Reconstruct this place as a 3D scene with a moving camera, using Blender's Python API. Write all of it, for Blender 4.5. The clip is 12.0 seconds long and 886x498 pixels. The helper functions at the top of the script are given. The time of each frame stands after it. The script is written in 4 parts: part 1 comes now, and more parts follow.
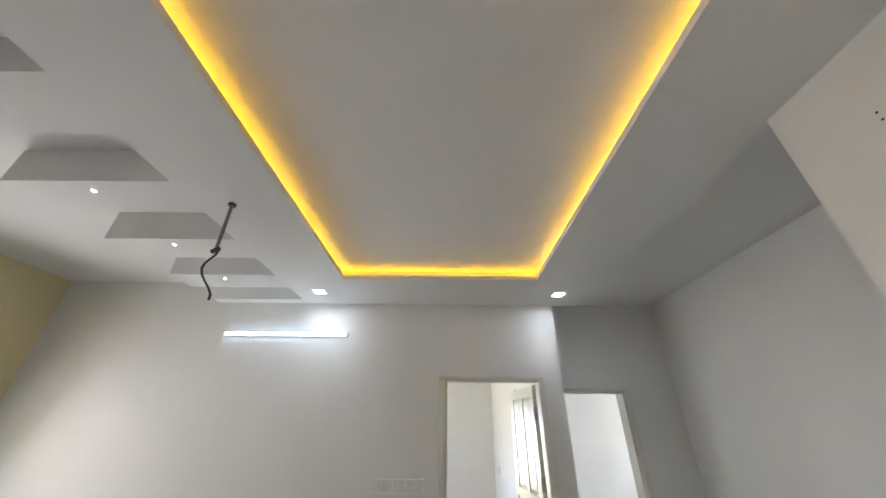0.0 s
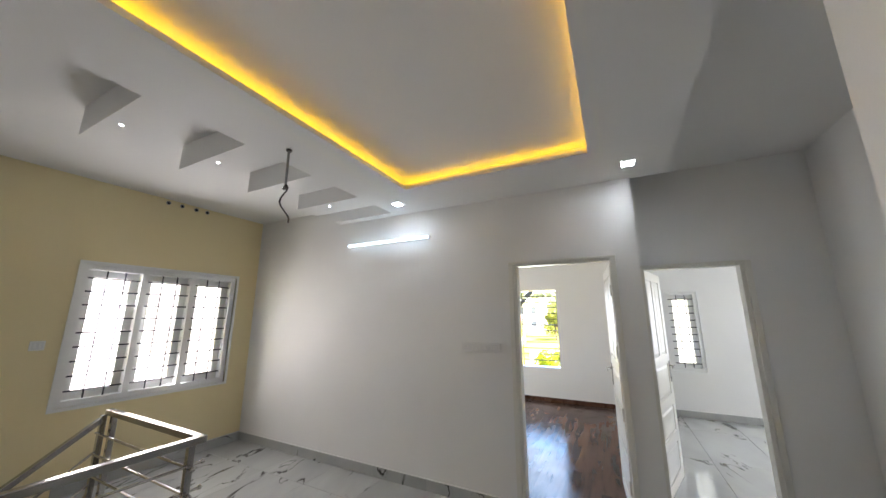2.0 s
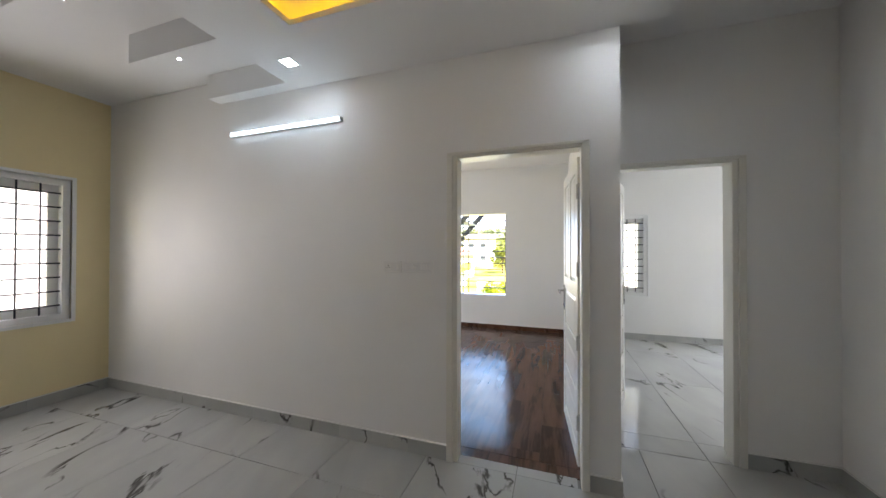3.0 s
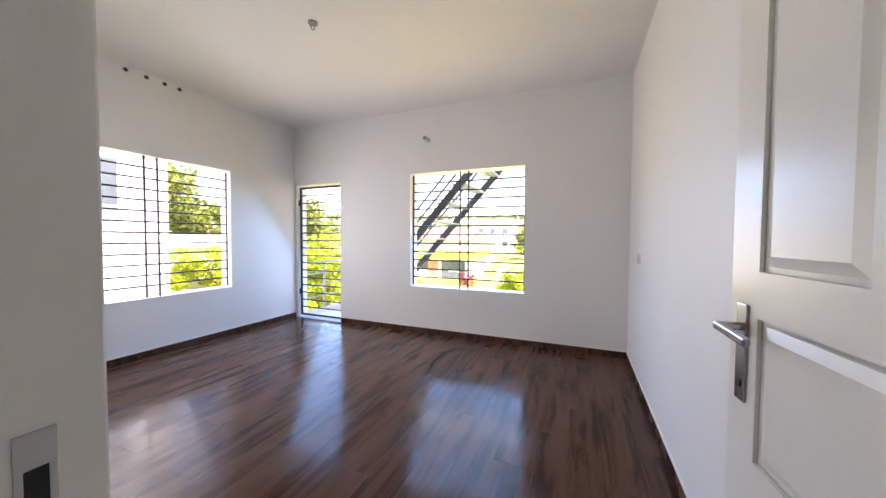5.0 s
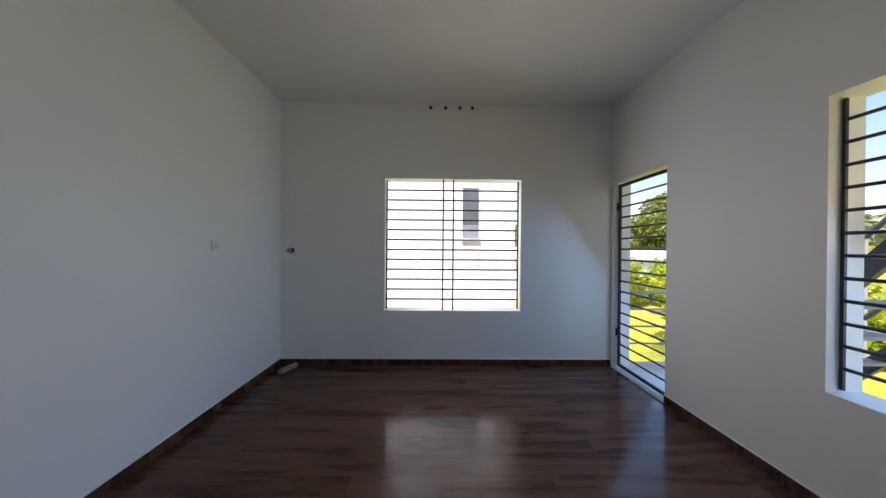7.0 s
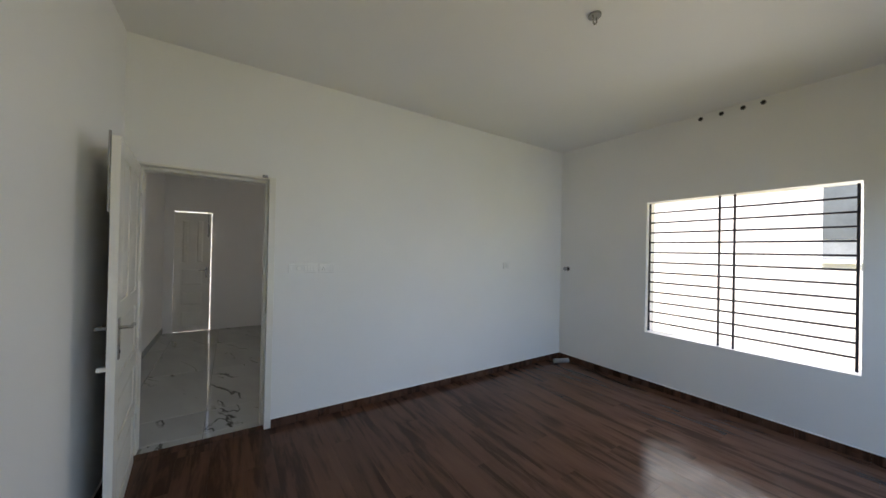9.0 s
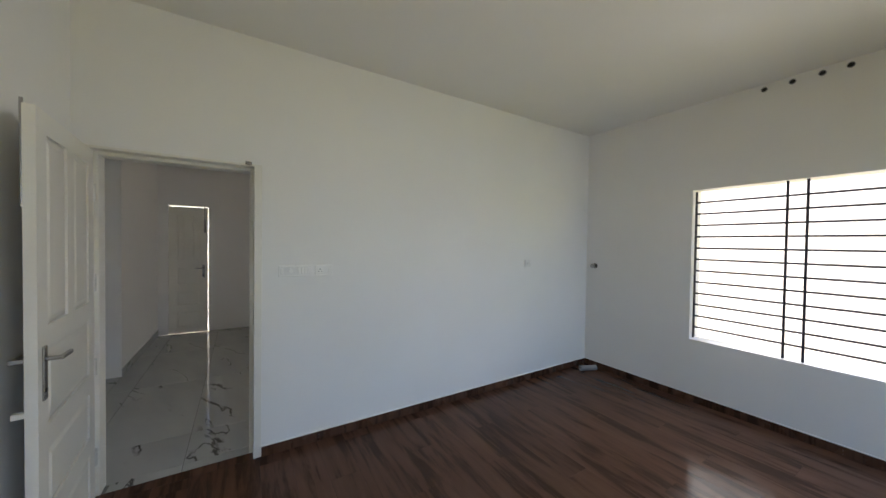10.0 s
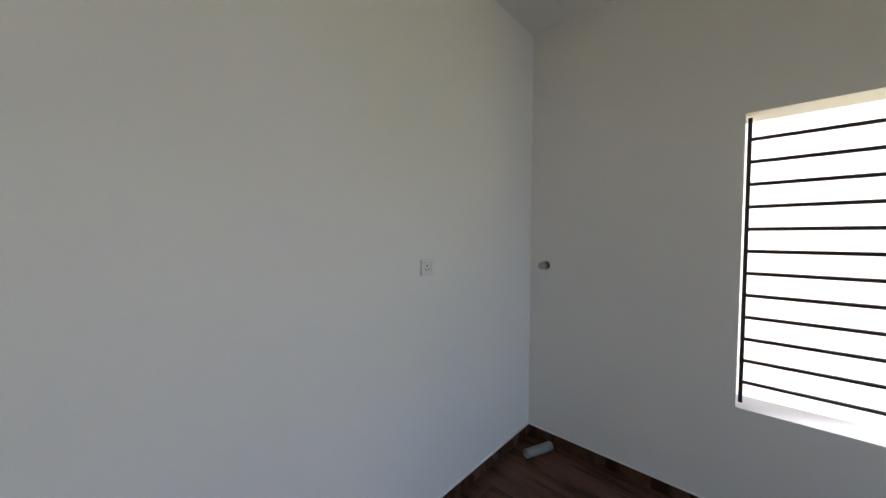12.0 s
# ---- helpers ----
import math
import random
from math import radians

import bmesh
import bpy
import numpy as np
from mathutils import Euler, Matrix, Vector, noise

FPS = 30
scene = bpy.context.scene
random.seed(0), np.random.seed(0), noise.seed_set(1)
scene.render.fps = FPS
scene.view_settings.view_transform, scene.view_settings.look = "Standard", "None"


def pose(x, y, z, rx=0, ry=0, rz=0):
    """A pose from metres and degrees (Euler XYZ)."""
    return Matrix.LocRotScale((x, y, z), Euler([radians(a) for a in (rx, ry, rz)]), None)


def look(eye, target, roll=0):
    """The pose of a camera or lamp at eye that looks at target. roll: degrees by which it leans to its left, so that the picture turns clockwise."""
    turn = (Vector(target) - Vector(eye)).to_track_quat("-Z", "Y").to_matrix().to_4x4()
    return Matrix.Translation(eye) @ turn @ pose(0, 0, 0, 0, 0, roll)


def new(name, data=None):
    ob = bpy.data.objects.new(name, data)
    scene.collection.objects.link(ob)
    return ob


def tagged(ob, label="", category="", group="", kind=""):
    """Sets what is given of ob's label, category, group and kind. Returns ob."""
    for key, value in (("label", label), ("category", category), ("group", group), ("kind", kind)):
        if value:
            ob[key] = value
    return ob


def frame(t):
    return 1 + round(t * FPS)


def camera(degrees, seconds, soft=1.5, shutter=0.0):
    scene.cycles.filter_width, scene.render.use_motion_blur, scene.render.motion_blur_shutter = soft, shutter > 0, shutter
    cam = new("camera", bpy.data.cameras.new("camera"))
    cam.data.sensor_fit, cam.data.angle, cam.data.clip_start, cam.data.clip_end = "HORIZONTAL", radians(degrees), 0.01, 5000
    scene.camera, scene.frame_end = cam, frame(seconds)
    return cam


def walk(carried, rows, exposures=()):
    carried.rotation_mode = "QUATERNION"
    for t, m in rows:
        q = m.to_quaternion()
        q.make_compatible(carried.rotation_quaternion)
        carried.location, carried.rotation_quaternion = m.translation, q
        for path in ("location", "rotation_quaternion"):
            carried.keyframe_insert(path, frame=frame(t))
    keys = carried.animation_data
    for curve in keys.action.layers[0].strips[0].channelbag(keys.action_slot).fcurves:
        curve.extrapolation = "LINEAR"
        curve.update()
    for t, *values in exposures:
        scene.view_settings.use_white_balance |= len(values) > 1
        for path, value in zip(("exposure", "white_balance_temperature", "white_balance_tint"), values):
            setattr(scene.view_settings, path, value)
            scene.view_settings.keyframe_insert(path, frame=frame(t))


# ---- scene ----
cam = camera(107.2, 12.0)
EXPOSURES = [(0, 2.9, 6650, 16), (2.0, 2.82, 6650, 17), (2.5, 2.68, 6700, 17), (4.5, 2.42, 6600, 25), (5, 2.32, 6600, 27), (5.5, 1.77, 6550, 27), (6.0, 1.28, 6550, 25), (6.5, 0.97, 6500, 21), (7.0, 0.82, 6450, 19), (7.7, 0.8, 6450, 18), (9.5, 1.58, 6800, 16), (10.5, 1.58, 6800, 16), (11.5, 1.5, 6850, 18), (12, 1.27, 6900, 19)]
PATH = [
    (0, (0.065, 1.123, 1.755), (0.037, 2.879, 2.711), 0.9),
    (0.5, (0.388, 1.012, 1.75), (0.106, 2.754, 2.691), 0.9),
    (1, (0.658, 0.953, 1.736), (0.072, 2.657, 2.603), 1.1),
    (1.5, (0.865, 0.941, 1.742), (0.014, 2.585, 2.498), 0.9),
    (2, (0.852, 1.149, 1.641), (-0.035, 2.896, 2.045), 0.1),
    (2.5, (0.744, 1.517, 1.565), (-0.024, 3.356, 1.726), -0.3),
    (2.7, (0.733, 1.718, 1.513), (0.022, 3.586, 1.599), -0.2),
    (4.3, (0.50, 3.445, 1.349), (-0.03, 5.372, 1.286), 0.7),
    (4.5, (0.484, 3.636, 1.312), (-0.088, 5.552, 1.254), 0.6),
    (5, (0.456, 4.262, 1.308), (-0.31, 6.108, 1.241), 0.3),
    (5.5, (0.375, 4.83, 1.332), (-0.744, 6.486, 1.27), 0.2),
    (6, (0.21, 5.319, 1.388), (-1.335, 6.587, 1.328), 0.1),
    (6.5, (0.1, 5.793, 1.399), (-1.771, 6.498, 1.363), 0.3),
    (7, (-0.022, 6.239, 1.377), (-2.02, 6.271, 1.369), 0.5),
    (7.5, (0.037, 6.612, 1.432), (-1.872, 6.015, 1.452), 0.9),
    (7.7, (0.103, 6.768, 1.454), (-1.726, 5.952, 1.476), 1.1),
    (9.3, (0.317, 7.613, 1.557), (-0.688, 5.883, 1.559), 1.0),
    (9.5, (0.268, 7.543, 1.539), (-0.723, 5.806, 1.534), 0.9),
    (10, (0.125, 7.15, 1.602), (-0.924, 5.447, 1.565), 0.8),
    (10.5, (-0.208, 6.761, 1.601), (-1.365, 5.129, 1.546), 0.4),
    (11, (-0.57, 6.295, 1.568), (-1.876, 4.782, 1.491), 0.1),
    (11.5, (-1.063, 5.938, 1.539), (-2.487, 4.536, 1.457), 0.1),
    (12, (-1.528, 5.646, 1.538), (-2.989, 4.282, 1.465), 0.2),
]
walk(cam, [(t, look(eye, target, roll)) for t, eye, target, roll in PATH], EXPOSURES)

# ---- world, sun and lights ----
SUN_ELEV, SUN_AZ = radians(56), radians(125)   # from the east-south-east
world = bpy.data.worlds.new("sky")
scene.world = world
world.use_nodes = True
wn = world.node_tree.nodes
sky = wn.new("ShaderNodeTexSky")
sky.sky_type = "NISHITA"
sky.sun_disc = False
sky.sun_elevation = SUN_ELEV
sky.sun_rotation = SUN_AZ
sky.air_density, sky.dust_density = 1.0, 1.2
wn["Background"].inputs["Strength"].default_value = 0.15
world.node_tree.links.new(sky.outputs[0], wn["Background"].inputs["Color"])

sun = new("sun", bpy.data.lights.new("sun", "SUN"))
sun.data.energy, sun.data.angle, sun.data.color = 5.0, radians(0.5), (1.0, 0.95, 0.88)
sun_dir = Vector((math.sin(SUN_AZ) * math.cos(SUN_ELEV), math.cos(SUN_AZ) * math.cos(SUN_ELEV), math.sin(SUN_ELEV)))
sun.matrix_world = look(sun_dir * 40, (0, 0, 0))


def sky_panel(name, eye, target, wide, high, watts, colour, spread=180):
    """An area lamp in an opening, standing in for the daylight that comes through it."""
    ob = new(name, bpy.data.lights.new(name, "AREA"))
    ob.data.shape, ob.data.size, ob.data.size_y = "RECTANGLE", wide, high
    ob.data.energy, ob.data.color, ob.data.spread = watts, colour, radians(spread)
    ob.matrix_world = look(eye, target)


SKYLIGHT = (0.27, 0.56, 1.0)
sky_panel("daylight_north", (-0.905, 8.475, 1.42), (-0.905, 5.4, -0.9), 1.50, 1.48, 6.6, SKYLIGHT, 140)
sky_panel("daylight_gate", (-3.335, 8.475, 1.10), (-2.6, 5.5, -0.8), 0.80, 2.10, 5.2, SKYLIGHT, 150)
sky_panel("daylight_west", (-4.02, 6.43, 1.42), (-1.8, 7.7, 0.6), 1.54, 1.48, 5.8, (0.82, 0.91, 1.0), 160)
# sunlit garden and house wall outside, throwing light up through the same openings
sky_panel("garden_light_north", (-0.905, 8.44, 1.42), (-0.905, 5.5, 3.2), 1.40, 1.30, 2.8, (1.0, 0.82, 0.30), 150)
sky_panel("garden_light_west", (-3.99, 6.43, 1.42), (-1.0, 6.4, 2.6), 1.44, 1.30, 1.0, (1.0, 0.87, 0.50), 150)
sky_panel("daylight_hall", (-3.93, 3.05, 1.47), (0.9, 1.2, 0.5), 1.15, 1.28, 5.0, (0.94, 0.97, 1.0))
# added to brighten the second room, through an assumed opening out of view
sky_panel("unseen_daylight_room", (3.975, 8.475, 1.45), (3.2, 6.0, 0.6), 0.70, 1.45, 14, (0.80, 0.90, 1.0))


# ---- materials ----
def shader(name, rough=0.5, metal=0.0):
    m = bpy.data.materials.new(name)
    m.use_nodes = True
    n = m.node_tree.nodes
    b = n["Principled BSDF"]
    b.inputs["Roughness"].default_value = rough
    b.inputs["Metallic"].default_value = metal
    return m, n, m.node_tree.links, b


def add(n, kind, **sets):
    node = n.new(kind)
    for key, value in sets.items():
        node.inputs[key].default_value = value
    return node


def coords(n, l, scale=(1, 1, 1), rot=(0, 0, 0)):
    geo = n.new("ShaderNodeNewGeometry")
    mp = n.new("ShaderNodeMapping")
    mp.inputs["Scale"].default_value = scale
    mp.inputs["Rotation"].default_value = rot
    l.new(geo.outputs["Position"], mp.inputs["Vector"])
    return mp


def mottled(name, colour, rough=0.5, metal=0.0, big=1.3, small=60.0, spread=0.05, bump=0.1, depth=0.002, grain=0.5):
    """A paint or plain surface: colour drifting at two scales, with fine relief."""
    m, n, l, b = shader(name, rough, metal)
    mp = coords(n, l)
    a = add(n, "ShaderNodeTexNoise", Scale=big, Detail=4.0)
    c = add(n, "ShaderNodeTexNoise", Scale=small, Detail=3.0)
    l.new(mp.outputs[0], a.inputs["Vector"])
    l.new(mp.outputs[0], c.inputs["Vector"])
    mix = n.new("ShaderNodeMath")
    mix.operation = "MULTIPLY_ADD"
    l.new(c.outputs[0], mix.inputs[0])
    mix.inputs[1].default_value = grain
    l.new(a.outputs[0], mix.inputs[2])
    ramp = n.new("ShaderNodeValToRGB")
    lo = [max(0, v * (1 - spread)) for v in colour]
    hi = [min(1, v * (1 + spread)) for v in colour]
    ramp.color_ramp.elements[0].position, ramp.color_ramp.elements[1].position = 0.45, 1.05
    ramp.color_ramp.elements[0].color = (*lo, 1)
    ramp.color_ramp.elements[1].color = (*hi, 1)
    l.new(mix.outputs[0], ramp.inputs[0])
    l.new(ramp.outputs[0], b.inputs["Base Color"])
    if bump:
        bp = add(n, "ShaderNodeBump", Strength=bump, Distance=depth)
        l.new(c.outputs[0], bp.inputs["Height"])
        l.new(bp.outputs[0], b.inputs["Normal"])
    return m


WHITE = mottled("white_wall_paint", (0.80, 0.79, 0.765), 0.55, small=180, spread=0.025, bump=0.12, depth=0.001)
YELLOW = mottled("yellow_wall_paint", (0.80, 0.68, 0.40), 0.55, small=180, spread=0.03, bump=0.12, depth=0.001)
CEIL = mottled("ceiling_paint", (0.80, 0.79, 0.77), 0.7, small=150, spread=0.02, bump=0.08, depth=0.001)
DOORP = mottled("cream_door_enamel", (0.80, 0.775, 0.70), 0.28, big=3, small=90, spread=0.03, bump=0.05)
FRAMEP = mottled("cream_frame_enamel", (0.74, 0.72, 0.65), 0.32, big=3, small=90, spread=0.03, bump=0.05)
UPVC = mottled("white_window_enamel", (0.80, 0.80, 0.78), 0.3, big=4, small=70, spread=0.02, bump=0.03)
BLACK = mottled("black_bar_enamel", (0.013, 0.014, 0.026), 0.4, big=8, small=120, spread=0.3, bump=0.1)
STEEL = mottled("brushed_steel", (0.44, 0.42, 0.40), 0.16, 1.0, big=6, small=220, spread=0.08, bump=0.03)
CHROME = mottled("satin_handle_metal", (0.45, 0.44, 0.43), 0.25, 1.0, big=12, small=200, spread=0.1, bump=0.02)
HINGE = mottled("painted_hinge_metal", (0.62, 0.60, 0.55), 0.4, 0.4, big=12, small=200, spread=0.15, bump=0.05)
PLASTIC = mottled("white_switch_plastic", (0.82, 0.81, 0.78), 0.25, big=10, small=200, spread=0.02, bump=0.0)
GREYPL = mottled("grey_pvc", (0.27, 0.27, 0.27), 0.35, big=9, small=120, spread=0.08, bump=0.03)
WHITEPIPE = mottled("pale_pvc", (0.62, 0.62, 0.60), 0.4, big=9, small=120, spread=0.06, bump=0.03)
LOWGLASS = mottled("pale_frosted_glass", (0.24, 0.27, 0.30), 0.3, big=4, small=40, spread=0.15, bump=0.0)
NBGLASS = mottled("grey_frosted_glass", (0.105, 0.125, 0.14), 0.3, big=4, small=40, spread=0.15, bump=0.0)
DARK = mottled("dark_hole", (0.02, 0.02, 0.02), 0.8, spread=0.3, bump=0.0)
BROWN = mottled("brown_cable", (0.06, 0.045, 0.04), 0.5, big=20, small=150, spread=0.3, bump=0.05)
GROUT = mottled("grout", (0.17, 0.165, 0.16), 0.9, spread=0.12, bump=0.2)
WGROUT = mottled("dark_grout", (0.055, 0.032, 0.022), 0.9, spread=0.2, bump=0.2)
CONCRETE = mottled("pale_concrete", (0.50, 0.48, 0.45), 0.85, big=2, small=40, spread=0.18, bump=0.3, depth=0.004)
HOUSEW = mottled("white_house_wall", (0.80, 0.80, 0.79), 0.8, big=0.8, small=20, spread=0.05, bump=0.2)
FASCIA = mottled("yellow_fascia_paint", (0.78, 0.60, 0.06), 0.8, big=0.8, small=20, spread=0.08, bump=0.2)
TILEROOF = mottled("clay_roof", (0.50, 0.24, 0.16), 0.8, big=1.5, small=12, spread=0.25, bump=0.4)
STAIRMETAL = mottled("grey_painted_steel", (0.055, 0.064, 0.080), 0.4, 0.0, big=5, small=80, spread=0.2, bump=0.1)
TREADMETAL = mottled("light_grey_steel_tread", (0.33, 0.36, 0.38), 0.45, 0.0, big=5, small=80, spread=0.15, bump=0.1)
DARKGLASS = mottled("far_window_glass", (0.10, 0.12, 0.15), 0.12, big=4, small=40, spread=0.25, bump=0.0)
BARK = mottled("bark", (0.13, 0.09, 0.06), 0.9, big=8, small=40, spread=0.35, bump=0.6, depth=0.01)


def glow(name, colour, strength):
    m, n, l, b = shader(name)
    b.inputs["Base Color"].default_value = (0.8, 0.8, 0.8, 1)
    b.inputs["Emission Color"].default_value = (*colour, 1)
    b.inputs["Emission Strength"].default_value = strength
    return m


TUBE = glow("tube_glow", (0.58, 0.82, 1.0), 1.7)
LED = glow("amber_led", (1.0, 0.54, 0.012), 1.7)
SPOT = glow("spot_glow", (0.78, 0.91, 1.0), 16.0)


def marble_tile():
    """White porcelain with grey-brown veins; each tile takes its own piece of the pattern."""
    m, n, l, b = shader("marble_tile", 0.06)
    geo = n.new("ShaderNodeNewGeometry")
    info = n.new("ShaderNodeObjectInfo")
    off = add(n, "ShaderNodeVectorMath")
    off.operation = "SCALE"
    off.inputs[0].default_value = (37.0, 53.0, 0.0)
    l.new(info.outputs["Random"], off.inputs["Scale"])
    plus = n.new("ShaderNodeVectorMath")
    plus.operation = "ADD"
    l.new(geo.outputs["Position"], plus.inputs[0])
    l.new(off.outputs[0], plus.inputs[1])
    turn = n.new("ShaderNodeVectorRotate")
    turn.rotation_type = "Z_AXIS"
    turn.inputs["Angle"].default_value = radians(-20)
    l.new(plus.outputs[0], turn.inputs["Vector"])
    mp = n.new("ShaderNodeMapping")
    mp.inputs["Scale"].default_value = (1.9, 0.6, 1.0)
    l.new(turn.outputs[0], mp.inputs["Vector"])
    warp = add(n, "ShaderNodeTexNoise", Scale=2.6, Detail=5.0, Distortion=0.6)
    l.new(mp.outputs[0], warp.inputs["Vector"])
    mixv = n.new("ShaderNodeMixRGB")
    mixv.inputs[0].default_value = 0.42
    l.new(mp.outputs[0], mixv.inputs[1])
    l.new(warp.outputs["Color"], mixv.inputs[2])
    vein = add(n, "ShaderNodeTexNoise", Scale=1.7, Detail=2.5, Roughness=0.45)
    l.new(mixv.outputs[0], vein.inputs["Vector"])
    d = n.new("ShaderNodeMath")
    d.operation = "SUBTRACT"
    d.inputs[1].default_value = 0.5
    l.new(vein.outputs[0], d.inputs[0])
    ab = n.new("ShaderNodeMath")
    ab.operation = "ABSOLUTE"
    l.new(d.outputs[0], ab.inputs[0])
    line = n.new("ShaderNodeValToRGB")
    line.color_ramp.elements[0].position, line.color_ramp.elements[1].position = 0.003, 0.013
    line.color_ramp.elements[0].color = (1, 1, 1, 1)
    line.color_ramp.elements[1].color = (0, 0, 0, 1)
    l.new(ab.outputs[0], line.inputs[0])
    gate = add(n, "ShaderNodeTexNoise", Scale=2.7, Detail=1.0)
    l.new(mp.outputs[0], gate.inputs["Vector"])
    gr = n.new("ShaderNodeValToRGB")
    gr.color_ramp.elements[0].position, gr.color_ramp.elements[1].position = 0.48, 0.57
    l.new(gate.outputs[0], gr.inputs[0])
    mul = n.new("ShaderNodeMath")
    mul.operation = "MULTIPLY"
    l.new(line.outputs[0], mul.inputs[0])
    l.new(gr.outputs[0], mul.inputs[1])
    cloud = add(n, "ShaderNodeTexNoise", Scale=1.5, Detail=5.0)
    l.new(mp.outputs[0], cloud.inputs["Vector"])
    base = n.new("ShaderNodeValToRGB")
    base.color_ramp.elements[0].position, base.color_ramp.elements[1].position = 0.3, 0.7
    base.color_ramp.elements[0].color = (0.37, 0.375, 0.36, 1)
    base.color_ramp.elements[1].color = (0.46, 0.46, 0.44, 1)
    l.new(cloud.outputs[0], base.inputs[0])
    out = n.new("ShaderNodeMixRGB")
    out.inputs[2].default_value = (0.055, 0.052, 0.045, 1)
    l.new(mul.outputs[0], out.inputs[0])
    l.new(base.outputs[0], out.inputs[1])
    l.new(out.outputs[0], b.inputs["Base Color"])
    return m


def wood_tile(name, along, rough=0.15, dark=1.0):
    """Glossy brown wood-look porcelain: long tapered dark streaks over a mid-brown ground, each tile a shade apart."""
    m, n, l, b = shader(name, rough)
    b.inputs["Specular IOR Level"].default_value = 0.14
    geo = n.new("ShaderNodeNewGeometry")
    info = n.new("ShaderNodeObjectInfo")
    off = n.new("ShaderNodeVectorMath")
    off.operation = "SCALE"
    off.inputs[0].default_value = (0.012, 0.22, 0.2)
    l.new(info.outputs["Random"], off.inputs["Scale"])
    plus = n.new("ShaderNodeVectorMath")
    plus.operation = "ADD"
    l.new(geo.outputs["Position"], plus.inputs[0])
    l.new(off.outputs[0], plus.inputs[1])
    mp = n.new("ShaderNodeMapping")
    mp.inputs["Scale"].default_value = {"y": (8.0, 0.85, 8.0), "z": (9.0, 9.0, 0.9)}[along]
    l.new(plus.outputs[0], mp.inputs["Vector"])
    band = add(n, "ShaderNodeTexNoise", Scale=1.5, Detail=3.0, Roughness=0.55, Distortion=0.5)
    fine = add(n, "ShaderNodeTexNoise", Scale=11.0, Detail=4.0, Roughness=0.7)
    broad = add(n, "ShaderNodeTexNoise", Scale=0.5, Detail=2.0)
    for tex in (band, fine, broad):
        l.new(mp.outputs[0], tex.inputs["Vector"])
    mixn = n.new("ShaderNodeMath")
    mixn.operation = "MULTIPLY_ADD"
    mixn.inputs[1].default_value = 0.22
    l.new(fine.outputs[0], mixn.inputs[0])
    l.new(band.outputs[0], mixn.inputs[2])
    ramp = n.new("ShaderNodeValToRGB")
    e = ramp.color_ramp.elements
    e[0].position, e[0].color = 0.49, (0.050 * dark, 0.0235 * dark, 0.0145 * dark, 1)
    e[1].position, e[1].color = 0.80, (0.126 * dark, 0.063 * dark, 0.039 * dark, 1)
    for at, tone in ((0.555, (0.078, 0.037, 0.0230)), (0.61, (0.104, 0.050, 0.031))):
        e.new(at).color = (*[v * dark for v in tone], 1)
    l.new(mixn.outputs[0], ramp.inputs[0])
    shade = n.new("ShaderNodeMapRange")
    shade.inputs["From Min"].default_value, shade.inputs["From Max"].default_value = 0.3, 1.6
    shade.inputs["To Min"].default_value, shade.inputs["To Max"].default_value = 0.90, 1.07
    lot = n.new("ShaderNodeMath")
    lot.operation = "ADD"
    l.new(info.outputs["Random"], lot.inputs[0])
    l.new(broad.outputs[0], lot.inputs[1])
    l.new(lot.outputs[0], shade.inputs[0])
    tint = n.new("ShaderNodeVectorMath")
    tint.operation = "SCALE"
    l.new(ramp.outputs[0], tint.inputs[0])
    l.new(shade.outputs[0], tint.inputs["Scale"])
    l.new(tint.outputs[0], b.inputs["Base Color"])
    smear = add(n, "ShaderNodeTexNoise", Scale=4.0, Detail=4.0, Roughness=0.55, Distortion=0.3)
    l.new(geo.outputs["Position"], smear.inputs["Vector"])
    rr = n.new("ShaderNodeMapRange")
    rr.inputs["From Min"].default_value, rr.inputs["From Max"].default_value = 0.42, 0.60
    rr.inputs["To Min"].default_value, rr.inputs["To Max"].default_value = rough * 0.8, rough * 1.7
    l.new(smear.outputs[0], rr.inputs[0])
    l.new(rr.outputs[0], b.inputs["Roughness"])
    bp = add(n, "ShaderNodeBump", Strength=0.05, Distance=0.0006)
    l.new(mixn.outputs[0], bp.inputs["Height"])
    l.new(bp.outputs[0], b.inputs["Normal"])
    return m


MARBLE = marble_tile()
WOOD = wood_tile("wood_look_tile", "y")
WOODX = wood_tile("wood_look_skirting", "z", 0.22, 0.8)


def leafage(name, dark, light, translucent=0.25):
    m, n, l, b = shader(name, 0.5)
    geo = n.new("ShaderNodeNewGeometry")
    ramp = n.new("ShaderNodeValToRGB")
    ramp.color_ramp.elements[0].color = (*dark, 1)
    ramp.color_ramp.elements[1].color = (*light, 1)
    l.new(geo.outputs["Random Per Island"], ramp.inputs[0])
    l.new(ramp.outputs[0], b.inputs["Base Color"])
    tr = n.new("ShaderNodeBsdfTranslucent")
    l.new(ramp.outputs[0], tr.inputs["Color"])
    mx = n.new("ShaderNodeMixShader")
    mx.inputs[0].default_value = translucent
    l.new(b.outputs[0], mx.inputs[1])
    l.new(tr.outputs[0], mx.inputs[2])
    l.new(mx.outputs[0], n["Material Output"].inputs["Surface"])
    return m


